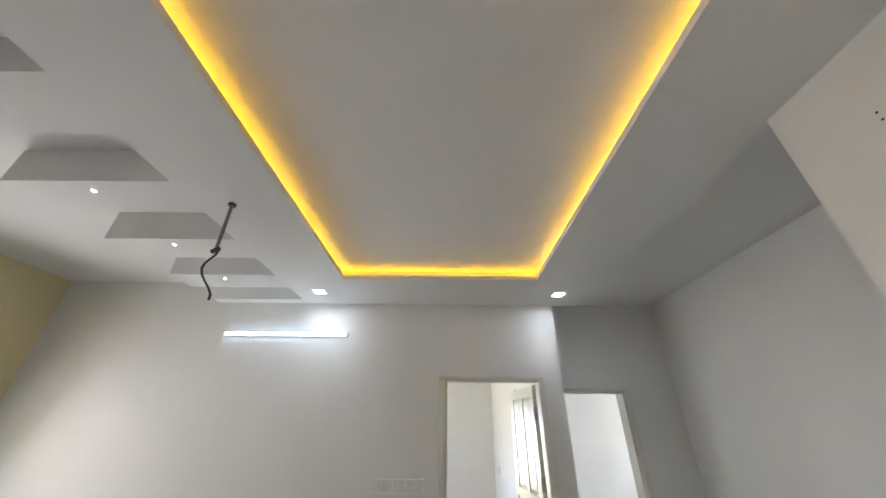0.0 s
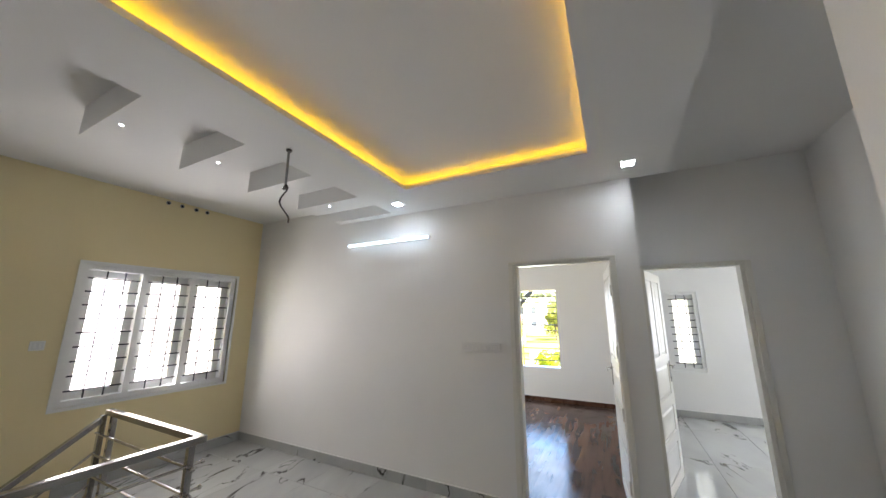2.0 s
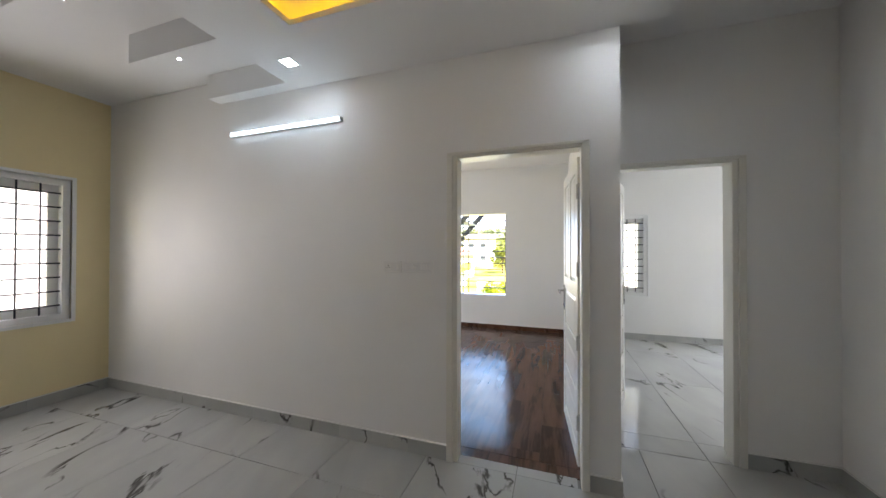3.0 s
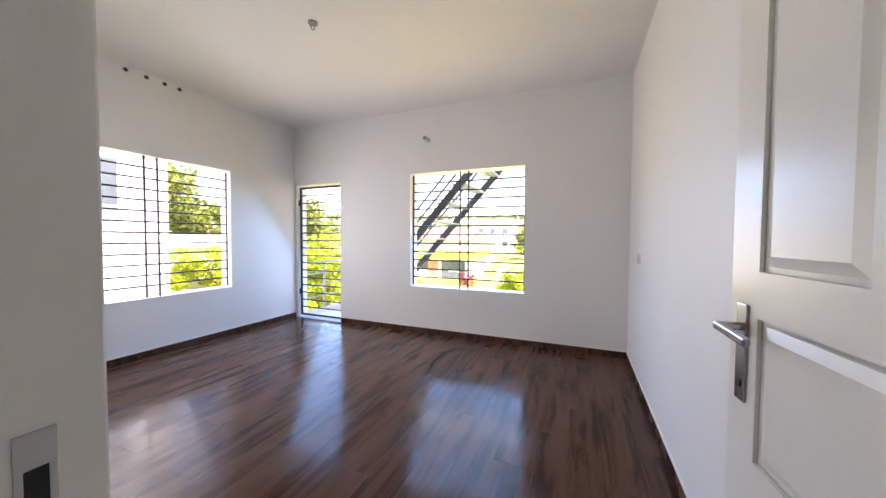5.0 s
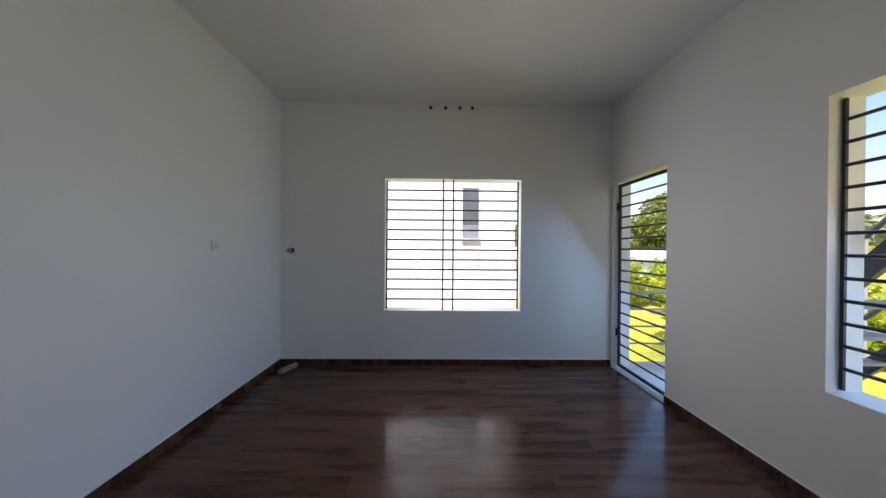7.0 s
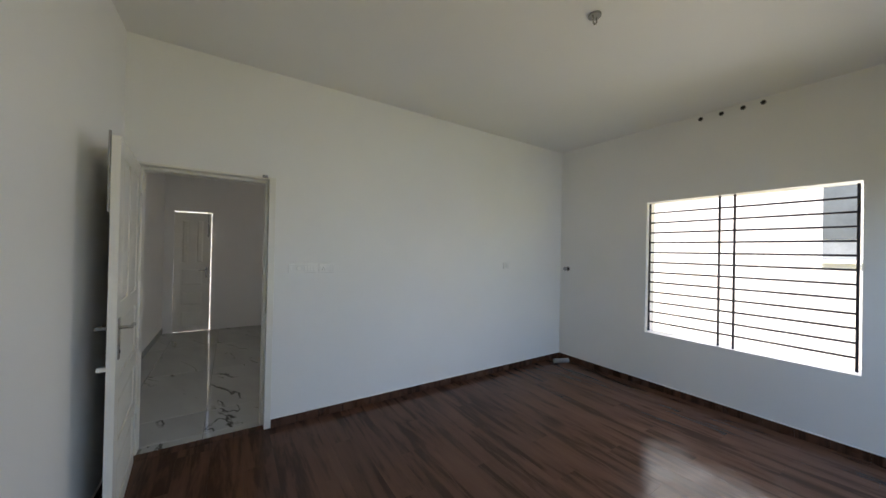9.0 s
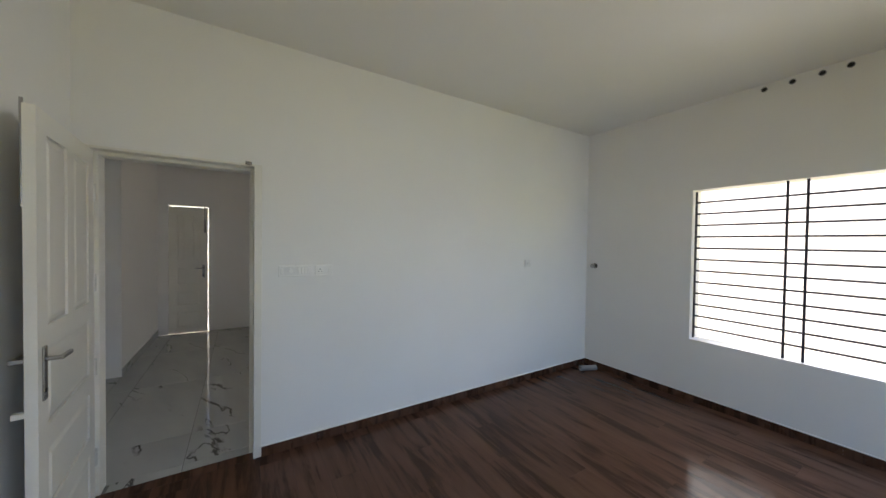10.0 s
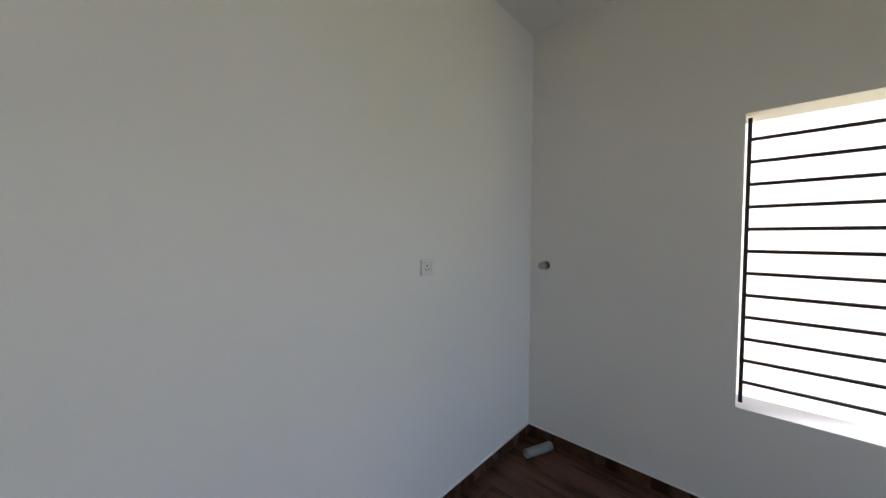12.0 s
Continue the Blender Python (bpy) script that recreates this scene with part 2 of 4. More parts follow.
LEAF = leafage("tree_leaves", (0.075, 0.11, 0.018), (0.34, 0.37, 0.07), 0.35)
SHRUB = leafage("shrub_leaves", (0.16, 0.26, 0.012), (0.55, 0.56, 0.03), 0.4)
# distance haze put into the colour: paler, greyer leaves for the far hills
HAZELEAF = leafage("hazed_far_leaves", (0.13, 0.17, 0.08), (0.32, 0.35, 0.19), 0.2)
REDLEAF = leafage("red_leaves", (0.22, 0.02, 0.03), (0.40, 0.05, 0.06), 0.3)


def ground_material():
    m, n, l, b = shader("grass_ground", 0.95)
    mp = coords(n, l)
    a = add(n, "ShaderNodeTexNoise", Scale=0.22, Detail=6.0)
    c = add(n, "ShaderNodeTexNoise", Scale=5.0, Detail=5.0)
    l.new(mp.outputs[0], a.inputs["Vector"])
    l.new(mp.outputs[0], c.inputs["Vector"])
    mix = n.new("ShaderNodeMath")
    mix.operation = "MULTIPLY_ADD"
    mix.inputs[1].default_value = 0.4
    l.new(c.outputs[0], mix.inputs[0])
    l.new(a.outputs[0], mix.inputs[2])
    ramp = n.new("ShaderNodeValToRGB")
    e = ramp.color_ramp.elements
    e[0].position, e[0].color = 0.45, (0.17, 0.22, 0.02, 1)
    e[1].position, e[1].color = 0.95, (0.38, 0.29, 0.12, 1)
    e.new(0.68).color = (0.40, 0.38, 0.035, 1)
    l.new(mix.outputs[0], ramp.inputs[0])
    l.new(ramp.outputs[0], b.inputs["Base Color"])
    bp = add(n, "ShaderNodeBump", Strength=0.6, Distance=0.05)
    l.new(c.outputs[0], bp.inputs["Height"])
    l.new(bp.outputs[0], b.inputs["Normal"])
    return m


GRASS = ground_material()


# ---- building helpers ----
def mesh_of(bm, name, *mats, smooth=False):
    me = bpy.data.meshes.new(name)
    bmesh.ops.recalc_face_normals(bm, faces=bm.faces)
    bm.to_mesh(me)
    bm.free()
    for m in mats:
        me.materials.append(m)
    if smooth:
        for p in me.polygons:
            p.use_smooth = True
    return me


def part(name, bm, material, parent, label="", smooth=False):
    ob = new(name, mesh_of(bm, name, material, smooth=smooth))
    ob.parent = parent
    if label:
        ob["label"] = label
    return ob


def thing(name, label, category, group="", at=(0, 0, 0), turn=0.0):
    ob = new(name)
    ob.empty_display_size = 0.1
    ob.matrix_world = pose(*at, 0, 0, turn)
    return tagged(ob, label, category, group)


def box(x0, y0, z0, x1, y1, z1, bevel=0.0, bm=None, seg=2):
    own = bm is None
    b = bmesh.new()
    bmesh.ops.create_cube(b, size=1.0)
    for v in b.verts:
        v.co = Vector((x0 + (v.co.x + 0.5) * (x1 - x0), y0 + (v.co.y + 0.5) * (y1 - y0), z0 + (v.co.z + 0.5) * (z1 - z0)))
    if bevel:
        bmesh.ops.bevel(b, geom=b.edges[:], offset=bevel, segments=seg, affect="EDGES", profile=0.5)
    if own:
        return b
    join(bm, b)
    return bm


def join(bm, b, m=None):
    """Adds b to bm."""
    if m is not None:
        b.transform(m)
    me = bpy.data.meshes.new("piece")
    b.to_mesh(me)
    b.free()
    bm.from_mesh(me)
    bpy.data.meshes.remove(me)
    return bm


def rod(p, q, r, bm=None, sides=12, caps=True, r2=None):
    p, q = Vector(p), Vector(q)
    b = bmesh.new()
    d = q - p
    bmesh.ops.create_cone(b, cap_ends=caps, segments=sides, radius1=r, radius2=r if r2 is None else r2, depth=d.length)
    b.transform(Matrix.Translation((p + q) / 2) @ d.to_track_quat("Z", "Y").to_matrix().to_4x4())
    if bm is None:
        return b
    return join(bm, b)


def beam(p, q, w, h, bm=None, bevel=0.0):
    """A bar of rectangular section from p to q; h is the upright side."""
    p, q = Vector(p), Vector(q)
    d = q - p
    b = box(-w / 2, 0, -h / 2, w / 2, d.length, h / 2, bevel)
    flat = math.atan2(-d.x, d.y)
    tilt = math.atan2(d.z, math.hypot(d.x, d.y))
    b.transform(Matrix.Translation(p) @ Matrix.Rotation(flat, 4, "Z") @ Matrix.Rotation(tilt, 4, "X"))
    if bm is None:
        return b
    return join(bm, b)


def solid(boxes, holes=()):
    """The union of boxes minus holes, all along the axes, as one clean skin. Each is x0, y0, z0, x1, y1, z1."""
    cuts = []
    for a in range(3):
        cuts.append(sorted({round(v, 5) for b in list(boxes) + list(holes) for v in (b[a], b[a + 3])}))
    xs, ys, zs = cuts

    def inside(c, b):
        return all(b[a] < c[a] < b[a + 3] for a in range(3))

    full = set()
    for i in range(len(xs) - 1):
        for j in range(len(ys) - 1):
            for k in range(len(zs) - 1):
                c = ((xs[i] + xs[i + 1]) / 2, (ys[j] + ys[j + 1]) / 2, (zs[k] + zs[k + 1]) / 2)
                if any(inside(c, b) for b in boxes) and not any(inside(c, h) for h in holes):
                    full.add((i, j, k))
    bm = bmesh.new()
    verts = {}

    def vert(i, j, k):
        if (i, j, k) not in verts:
            verts[i, j, k] = bm.verts.new((xs[i], ys[j], zs[k]))
        return verts[i, j, k]

    quads = {(1, 0, 0): ((1, 0, 0), (1, 1, 0), (1, 1, 1), (1, 0, 1)), (-1, 0, 0): ((0, 0, 0), (0, 0, 1), (0, 1, 1), (0, 1, 0)),
             (0, 1, 0): ((0, 1, 0), (0, 1, 1), (1, 1, 1), (1, 1, 0)), (0, -1, 0): ((0, 0, 0), (1, 0, 0), (1, 0, 1), (0, 0, 1)),
             (0, 0, 1): ((0, 0, 1), (1, 0, 1), (1, 1, 1), (0, 1, 1)), (0, 0, -1): ((0, 0, 0), (0, 1, 0), (1, 1, 0), (1, 0, 0))}
    for i, j, k in full:
        for (a, b, c), corners in quads.items():
            if (i + a, j + b, k + c) not in full:
                bm.faces.new([vert(i + p, j + q, k + r) for p, q, r in corners])
    return bm


def structure(name, bm, mat, label):
    ob = new(name, mesh_of(bm, name, mat))
    return tagged(ob, label, "", "", "structure")


# ---- plan ----
XW, XE = -3.836, 0.963          # bedroom and hall west face, bedroom east face
YH, YS, YN = 4.235, 4.418, 8.281   # hall north face, bedroom south face, bedroom north face
YB = 4.81                     # back of the passage
XC = 1.09                     # corner of the wall beside the bedroom door
XP, YP = 1.306, 2.014         # end of the hall's east wall
XPE = 2.435                   # passage east face
XR = 4.4                      # second room east face
Y0 = 0.12                     # hall south face
ZF, ZS, ZB = 2.82, 3.03, 3.054     # false ceiling, slab over the hall, bedroom ceiling
D1 = (0.0, 0.92, 2.15)        # bedroom door: frame's outer width and height
D2 = (1.09, 1.95, 2.12)
WW = (5.62, 7.213, 0.641, 2.179)    # bedroom west window
NW = (-1.703, -0.147, 0.637, 2.187)     # bedroom north window
GD = (-3.79, -2.908, 2.150)   # grille door
HW = (2.41, 3.94, 0.79, 2.16)     # hall window
RW = (1.72, 2.19, 0.73, 2.07)     # second room window

structure("wall_hall_west", solid([(XW - .2, -0.15, -3.2, XW, 4.33, 3.25)], [(XW - .3, HW[0], HW[2], XW + .1, HW[1], HW[3])]), YELLOW,
          "pale yellow painted plaster wall of the upper hall")
structure("wall_bedroom_west", solid([(XW - .2, 4.33, -3.2, XW, YN + .2, 3.25)], [(XW - .3, WW[0], WW[2], XW + .1, WW[1], WW[3])]), WHITE,
          "white painted bedroom wall with a barred window opening")
# last hole: assumed opening out of view, added to let light into the second room
structure("wall_bedroom_north", solid([(XW, YN, -3.2, XR, YN + .2, 3.25)],
          [(GD[0], YN - .1, -.009, GD[1], YN + .3, GD[2]), (NW[0], YN - .1, NW[2], NW[1], YN + .3, NW[3]), (RW[0], YN - .1, RW[2], RW[1], YN + .3, RW[3]), (3.6, YN - .1, .7, 4.35, YN + .3, 2.2)]),
          WHITE, "white painted outer wall with a window and a balcony door opening")
structure("wall_bedroom_south", solid([(XW, YH, 0, XC, YS, 3.25)], [(D1[0], YH - .1, -.1, D1[1], YS + .1, D1[2])]), WHITE,
          "white painted wall between hall and bedroom")
structure("wall_bedroom_east", solid([(XE, YS, 0, XC, YN, 3.25)]), WHITE, "plain white painted bedroom wall")
structure("wall_passage_north", solid([(XC, YB, 0, XR, YB + .19, 3.25)], [(D2[0], YB - .1, -.1, D2[1], YB + .3, D2[2])]), WHITE,
          "white painted wall with the doorway to the second room")
structure("wall_passage_east", solid([(XPE, YP, 0, XPE + .2, YB, 3.25)]), WHITE, "plain white painted passage wall")
structure("wall_hall_east", solid([(XP, Y0 - .2, 0, XPE + .2, YP, 3.25)]), WHITE, "plain white painted wall beside the passage")
structure("wall_hall_south", solid([(XW, Y0 - .2, -3.2, XP, Y0, 3.25)], [(0.62, Y0 - .3, -.1, 1.17, Y0 + .1, 2.17)]), WHITE,
          "white painted wall with a door standing ajar")
structure("wall_room_east", solid([(XR, YB, 0, XR + .2, YN + .2, 3.25)], []), WHITE, "plain white painted wall of the second room")
structure("wall_below", solid([(XW, 2.6, -3.2, XR, 2.8, -.15), (-1.7, Y0, -3.2, -1.5, 2.6, -.15)]), WHITE, "white painted stairwell wall")
structure("ceiling_bedroom", solid([(XW, YS, ZB, XE, YN, 3.25)]), CEIL, "plain white painted bedroom ceiling")
structure("ceiling_room", solid([(XC, YB + .19, ZS, XR, YN, 3.25)]), CEIL, "plain white ceiling of the second room")
structure("ceiling_hall", solid([(XW, Y0, ZS, XP, YH, 3.25), (XP, YP, ZS, XPE, YB, 3.25), (XC, YH, ZS, XP, YB, 3.25)]), CEIL,
          "plain white slab ceiling over the hall")
# never in view; slab added over the ceilings to block the sun
structure("roof", solid([(XW - .25, -.2, 3.25, XR + .25, YN + .25, 3.40)]), CONCRETE, "unseen flat concrete roof slab, added to keep the sun out")

# false ceiling with a comb edge over the stair side and an open tray in the middle
TX, TY0, TY1 = 0.797, 0.70, 3.60
TOOTH_X0, TOOTH_X1 = -2.21, -1.335
fc = [(TOOTH_X1, Y0, ZF, XP + .03, YH, ZS)]
tooth_y = [4.125 - 0.578 * k for k in range(7)]
for y in tooth_y:
    fc.append((TOOTH_X0, max(Y0, y), ZF, TOOTH_X1, min(y + .27, YH), ZS))
holes = [(-TX, TY0, ZF - .1, TX, TY1, ZF + .035), (-TX - .09, TY0 - .09, ZF + .035, TX + .09, TY1 + .09, ZF + .105)]
structure("ceiling_false", solid(fc, holes), CEIL, "white gypsum false ceiling with a recessed lit tray and comb edge")


# amber light strip lying in the tray's ledge
def led_strip(x0, y0, x1, y1):
    t = thing("led_strip", "amber LED strip hidden on the ledge of the ceiling tray", "light strip", "tray strips",
              ((x0 + x1) / 2, (y0 + y1) / 2, ZF + .035))
    dx, dy = (x1 - x0) / 2, (y1 - y0) / 2
    part("tape", box(-dx, -dy, 0, dx, dy, .004), PLASTIC, t, "white strip backing")
    part("light", box(-dx + .003, -dy + .003, .004, dx - .003, dy - .003, .010), LED, t, "glowing amber diodes")


led_strip(-TX - .075, TY0, -TX - .06, TY1)
led_strip(TX + .06, TY0, TX + .075, TY1)
led_strip(-TX - .05, TY1 + .06, TX + .05, TY1 + .075)
led_strip(-TX - .05, TY0 - .075, TX + .05, TY0 - .06)

# floors: slab, then tiles at the end of the file
HOLE = (XW, Y0, -1.80, 2.52)
structure("floor_slab", solid([(XW, Y0, -.15, XR, YN, -.009), (XW - .2, Y0 - .2, -3.4, XR + .2, YN + .2, -3.2)], [(HOLE[0] - .05, HOLE[1] - .05, -.2, HOLE[2], HOLE[3], .1)]),
          GROUT, "concrete floor slab under the tiles")


# ---- doors ----
def door_frame(name, x0, x1, top, y0, y1, label, west=.075, east=.075):
    """Frame with a rebate on the far side and a moulding towards the hall."""
    t = thing(name, label, "door frame", "", ((x0 + x1) / 2, (y0 + y1) / 2, 0))
    t["kind"] = "structure"
    cx, cy = (x0 + x1) / 2, (y0 + y1) / 2
    for side, s in (("jamb", -1), ("jamb", 1)):
        a, b = (x0 - cx, x0 - cx + west) if s < 0 else (x1 - cx - east, x1 - cx)
        bm = box(a, y0 - cy - .004, 0, b, y0 - cy + .10, top, .004)
        c, d = (a, b - .024) if s < 0 else (a + .024, b)
        box(c, y0 - cy + .10, 0, d, y1 - cy + .003, top, .003, bm)
        e, f = (a, a + .045) if s < 0 else (b - .045, b)
        box(e, y0 - cy - .018, 0, f, y0 - cy - .004, top, .004, bm)
        part("jamb", bm, FRAMEP, t)
    bm = box(x0 - cx + west, y0 - cy - .004, top - .04, x1 - cx - east, y0 - cy + .10, top, .004)
    box(x0 - cx + west - .024, y0 - cy + .10, top - .018, x1 - cx - east + .024, y1 - cy + .003, top, .003, bm)
    box(x0 - cx, y0 - cy - .018, top - .022, x1 - cx, y0 - cy - .004, top + .002, .004, bm)
    part("head", bm, FRAMEP, t)
    return t


def panel_door(name, label, at, turn, width=.81, height=2.11, panels=True, flip=1):
    """A leaf hinged at its origin, closed along +x; the far free edge carries lever handles."""
    t = thing(name, label, "door", "panel doors", at, turn)
    th = .035
    body = solid([(0, -th / 2, .006, width, th / 2, height)],
                 [h for (a, b, c, d) in door_panels(width) for h in ((a, th / 2 - .009, c, b, th, d), (a, -th, c, b, -th / 2 + .009, d))])
    part("leaf", body, DOORP, t)
    for a, b, c, d in door_panels(width):
        for s in (-1, 1):
            bm = bmesh.new()
            yb, yt = s * (th / 2 - .009), s * (th / 2 - .001)
            rings = []
            for inset, y in ((.0, yb), (.012, yb), (.034, yt)):
                rings.append([bm.verts.new(p) for p in ((a + inset, y, c + inset), (b - inset, y, c + inset), (b - inset, y, d - inset), (a + inset, y, d - inset))])
            for r0, r1 in zip(rings, rings[1:]):
                for i in range(4):
                    bm.faces.new((r0[i], r0[(i + 1) % 4], r1[(i + 1) % 4], r1[i]))
            bm.faces.new(rings[-1])
            part("panel", bm, DOORP, t)
    for s in (-1, 1):
        y = s * th / 2
        lo, hi = sorted((y, y + s * .007))
        plate = part("handle_plate", box(width - .077, lo, .945, width - .038, hi, 1.165, .003), CHROME, t, "satin metal handle plate")
        bm = rod((width - .0575, y + s * .004, 1.112), (width - .0575, y + s * .05, 1.112), .009)
        beam((width - .050, y + s * .05, 1.112), (width - .175, y + s * .05, 1.105), .014, .018, bm, .004)
        part("lever", bm, CHROME, plate)
        bm = rod((width - .0575, y, .985), (width - .0575, y + s * .010, .985), .009)
        part("keyhole", bm, DARK, plate)
    for z in (.25, .79, 1.29, 1.82):
        bm = rod((-.004, -flip * th / 2, z), (-.004, -flip * th / 2, z + .10), .010)
        box(-.004, -th / 2, z, .001, th / 2 - .004, z + .11, .0005, bm)
        part("hinge", bm, HINGE, t, "pale painted butt hinge")
    y = flip * (th / 2)
    bm = rod((width - .04, y + flip * .012, 1.72), (width - .04, y + flip * .012, height + .03), .006)
    lo, hi = sorted((y, y + flip * .008))
    box(width - .055, lo, 1.72, width - .025, hi, 1.95, .002, bm)
    part("tower_bolt", bm, CHROME, t, "steel tower bolt near the top")
    return t


def door_panels(w):
    s, m = .105, w / 2
    return ((s, m - .05, 1.24, 2.02), (m + .05, w - s, 1.24, 2.02), (s, w - s, .83, 1.14), (s, w - s, .47, .72), (s, w - s, .10, .37))


door_frame("door_frame_1", *D1, YH, YS, "cream painted wooden frame of the bedroom doorway", .075, .048)
door_frame("door_frame_2", *D2, YB, YB + .19, "cream painted wooden frame of the second room's doorway")
leaf = panel_door("door_1", "cream panelled wooden bedroom door standing wide open", (D1[1] - .038, YS + .030, 0), 94.6, flip=-1)
part("stop_block", box(.775, -.055, .90, .80, -.0175, .922, .003), DOORP, leaf, "small cream door stop block")
panel_door("door_2", "cream panelled wooden door swung open into the second room", (D2[0] + .055, YB + .205, 0), 73, .76, flip=1)
bolt = thing("door_bolt_catch", "small metal bolt catch on the door frame head", "bolt catch", "", (.085, YS + .004, 2.139))
part("catch", box(-.02, -.002, 0, .02, .022, .022, .003), CHROME, bolt)
strike = thing("strike_plate", "metal lock strike plate set in the door frame", "strike plate", "", (.0695, YH + .14, .98))
part("plate", solid([(-.019, -.012, 0, -.0165, .012, .17)], [(-.03, -.007, .025, 0, .007, .065), (-.03, -.007, .095, 0, .007, .14)]), CHROME, strike)
part("slot", box(-.018, -.008, .02, -.0173, .008, .145), DARK, strike)


# ---- windows and bars ----
def bar_grille(name, label, at, turn, width, height, bars, doubles=(), ends=(True, True), r=.0098, frame_bar=.018):
    """Horizontal round bars between flat uprights, in the plane of x and z."""
    t = thing(name, label, "window grille", "", at, turn)
    for i, on in enumerate(ends):
        if on:
            x = 0 if i == 0 else width
            part("upright", box(x - frame_bar / 2, -.009, .005, x + frame_bar / 2, .009, height - .005, .002), BLACK, t)
    for x in doubles:
        part("upright", box(x - frame_bar / 2, -.009, -.01, x + frame_bar / 2, .009, height + .01, .002), BLACK, t)
    for k in range(bars):
        z = height * (k + 1) / (bars + 1)
        part("bar", rod((0, 0, z), (width, 0, z), r, sides=8), BLACK, t)
    return t


w = NW[1] - NW[0]
bar_grille("window_grille", "black steel window grille of thin horizontal bars", (NW[0] + .014, YN + .072, NW[2] + .01), 0, w - .022, NW[3] - NW[2] - .02, 12,
           (w / 2 - .028 - .058, w / 2 - .028 + .058))
w = WW[1] - WW[0]
bar_grille("window_grille", "black steel window grille in the bedroom's side window", (XW - .05, WW[0] + .018, WW[2] + .01), 90, w - .045, WW[3] - WW[2] - .02, 12,
           (6.36 - WW[0] - .018 - .06, 6.36 - WW[0] - .018 + .06))

# barred gate to the balcony
g = thing("grille_gate", "black steel barred gate closing the balcony doorway", "gate", "", (GD[0] + .03, YN + .06, 0))
gw, gh = GD[1] - GD[0] - .032, GD[2] - .03
for x in (0, gw):
    part("stile", box(x - .016, -.012, .03, x + .016, .012, gh, .003), BLACK, g)
for z in (.045, gh - .016):
    part("rail", box(.016, -.012, z - .016, gw - .016, .012, z + .016, .003), BLACK, g)
for k in range(16):
    z = .045 + (gh - .061) * (k + 1) / 17
    part("bar", rod((.016, 0, z), (gw - .016, 0, z), .010, sides=8), BLACK, g)
for z in (.42, gh - .25):
    part("hinge", rod((-.026, -.012, z - .045), (-.026, -.012, z + .045), .014), BLACK, g)


def framed_window(name, label, at, turn, width, height, lights, bars, fr=.055, uprights=True):
    """A painted frame with mullions, a grille and an outer sash frame in each light. Local x along the wall, y outwards."""
    t = thing(name, label, "window", "", at, turn)
    t["kind"] = "structure"
    f = part("window_frame", solid([(0, .02, 0, width, .10, height)],
             [(fr + i * (width - fr) / lights, -1, fr, (i + 1) * (width - fr) / lights, 1, height - fr) for i in range(lights)]), UPVC, t)
    trim = solid([(-.03, -.012, -.03, width + .03, .02, height + .03)], [(.0, -1, .0, width, 1, height)])
    part("trim", trim, UPVC, t, "raised white moulding round the window")
    for i in range(lights):
        a, b = fr + i * (width - fr) / lights, (i + 1) * (width - fr) / lights
        sash = solid([(a - .01, .102, fr - .01, b + .01, .135, height - fr + .01)], [(a + .07, 0, fr + .07, b - .07, 1, height - fr - .07)])
        part("sash", sash, UPVC, t, "white painted shutter frame")
        for k in range(bars):
            z = fr + (height - 2 * fr) * (k + .6) / (bars + .2)
            part("bar", rod((a - .004, .06, z), (b + .004, .06, z), .0075, sides=8), BLACK, t)
        for u in ((.36, .70) if uprights else (.5,)):
            x = a + (b - a) * u
            part("upright", box(x - .006, .064, fr, x + .006, .074, height - fr, .001), BLACK, t)
        pane = part("pane", box(a + .07, .116, fr + .07, b - .07, .120, height - fr - .07), GLASS, t, "frosted window glass")
        pane.visible_shadow = False
    return t


def frosted():
    m, n, l, b = shader("frosted_glass", 0.8)
    b.inputs["Base Color"].default_value = (0.95, 0.96, 0.97, 1)
    b.inputs["Transmission Weight"].default_value = 0.92
    b.inputs["IOR"].default_value = 1.2
    nz = add(n, "ShaderNodeTexNoise", Scale=400.0, Detail=2.0)
    bp = add(n, "ShaderNodeBump", Strength=0.2, Distance=0.001)
    l.new(nz.outputs[0], bp.inputs["Height"])
    l.new(bp.outputs[0], b.inputs["Normal"])
    return m


GLASS = frosted()
framed_window("window_1", "white three-light hall window with black grille bars", (XW, HW[0], HW[2]), 90, HW[1] - HW[0], HW[3] - HW[2], 3, 9)
framed_window("window_2", "narrow white barred window of the second room", (RW[0], YN, RW[2]), 0, RW[1] - RW[0], RW[3] - RW[2], 1, 10, .05)


# ---- skirting ----
def skirting(name, label, mat, runs, height, step, out=.010, bead=True):
    t = thing(name, label, "baseboard")
    t["kind"] = "structure"
    for x0, y0, x1, y1, nx, ny in runs:
        d = Vector((x1 - x0, y1 - y0))
        count = max(1, round(d.length / step))
        if bead:
            xs, ys = sorted((x0, x1)), sorted((y0, y1))
            if nx:
                xs = sorted((x0, x0 + nx * (out + .001)))
            else:
                ys = sorted((y0, y0 + ny * (out + .001)))
            part("bead", box(xs[0], ys[0], height + .0005, xs[1], ys[1], height + .007), PLASTIC, t, "thin white putty bead on top of the skirting")
        for i in range(count):
            a = Vector((x0, y0)) + d * (i / count)
            b = Vector((x0, y0)) + d * ((i + 1) / count) - d.normalized() * .0006
            lo = (min(a.x, b.x, a.x + nx * out, b.x + nx * out), min(a.y, b.y, a.y + ny * out, b.y + ny * out))
            hi = (max(a.x, b.x, a.x + nx * out, b.x + nx * out), max(a.y, b.y, a.y + ny * out, b.y + ny * out))
            part("skirting_tile", box(lo[0], lo[1], .001, hi[0], hi[1], height), mat, t)
    return t


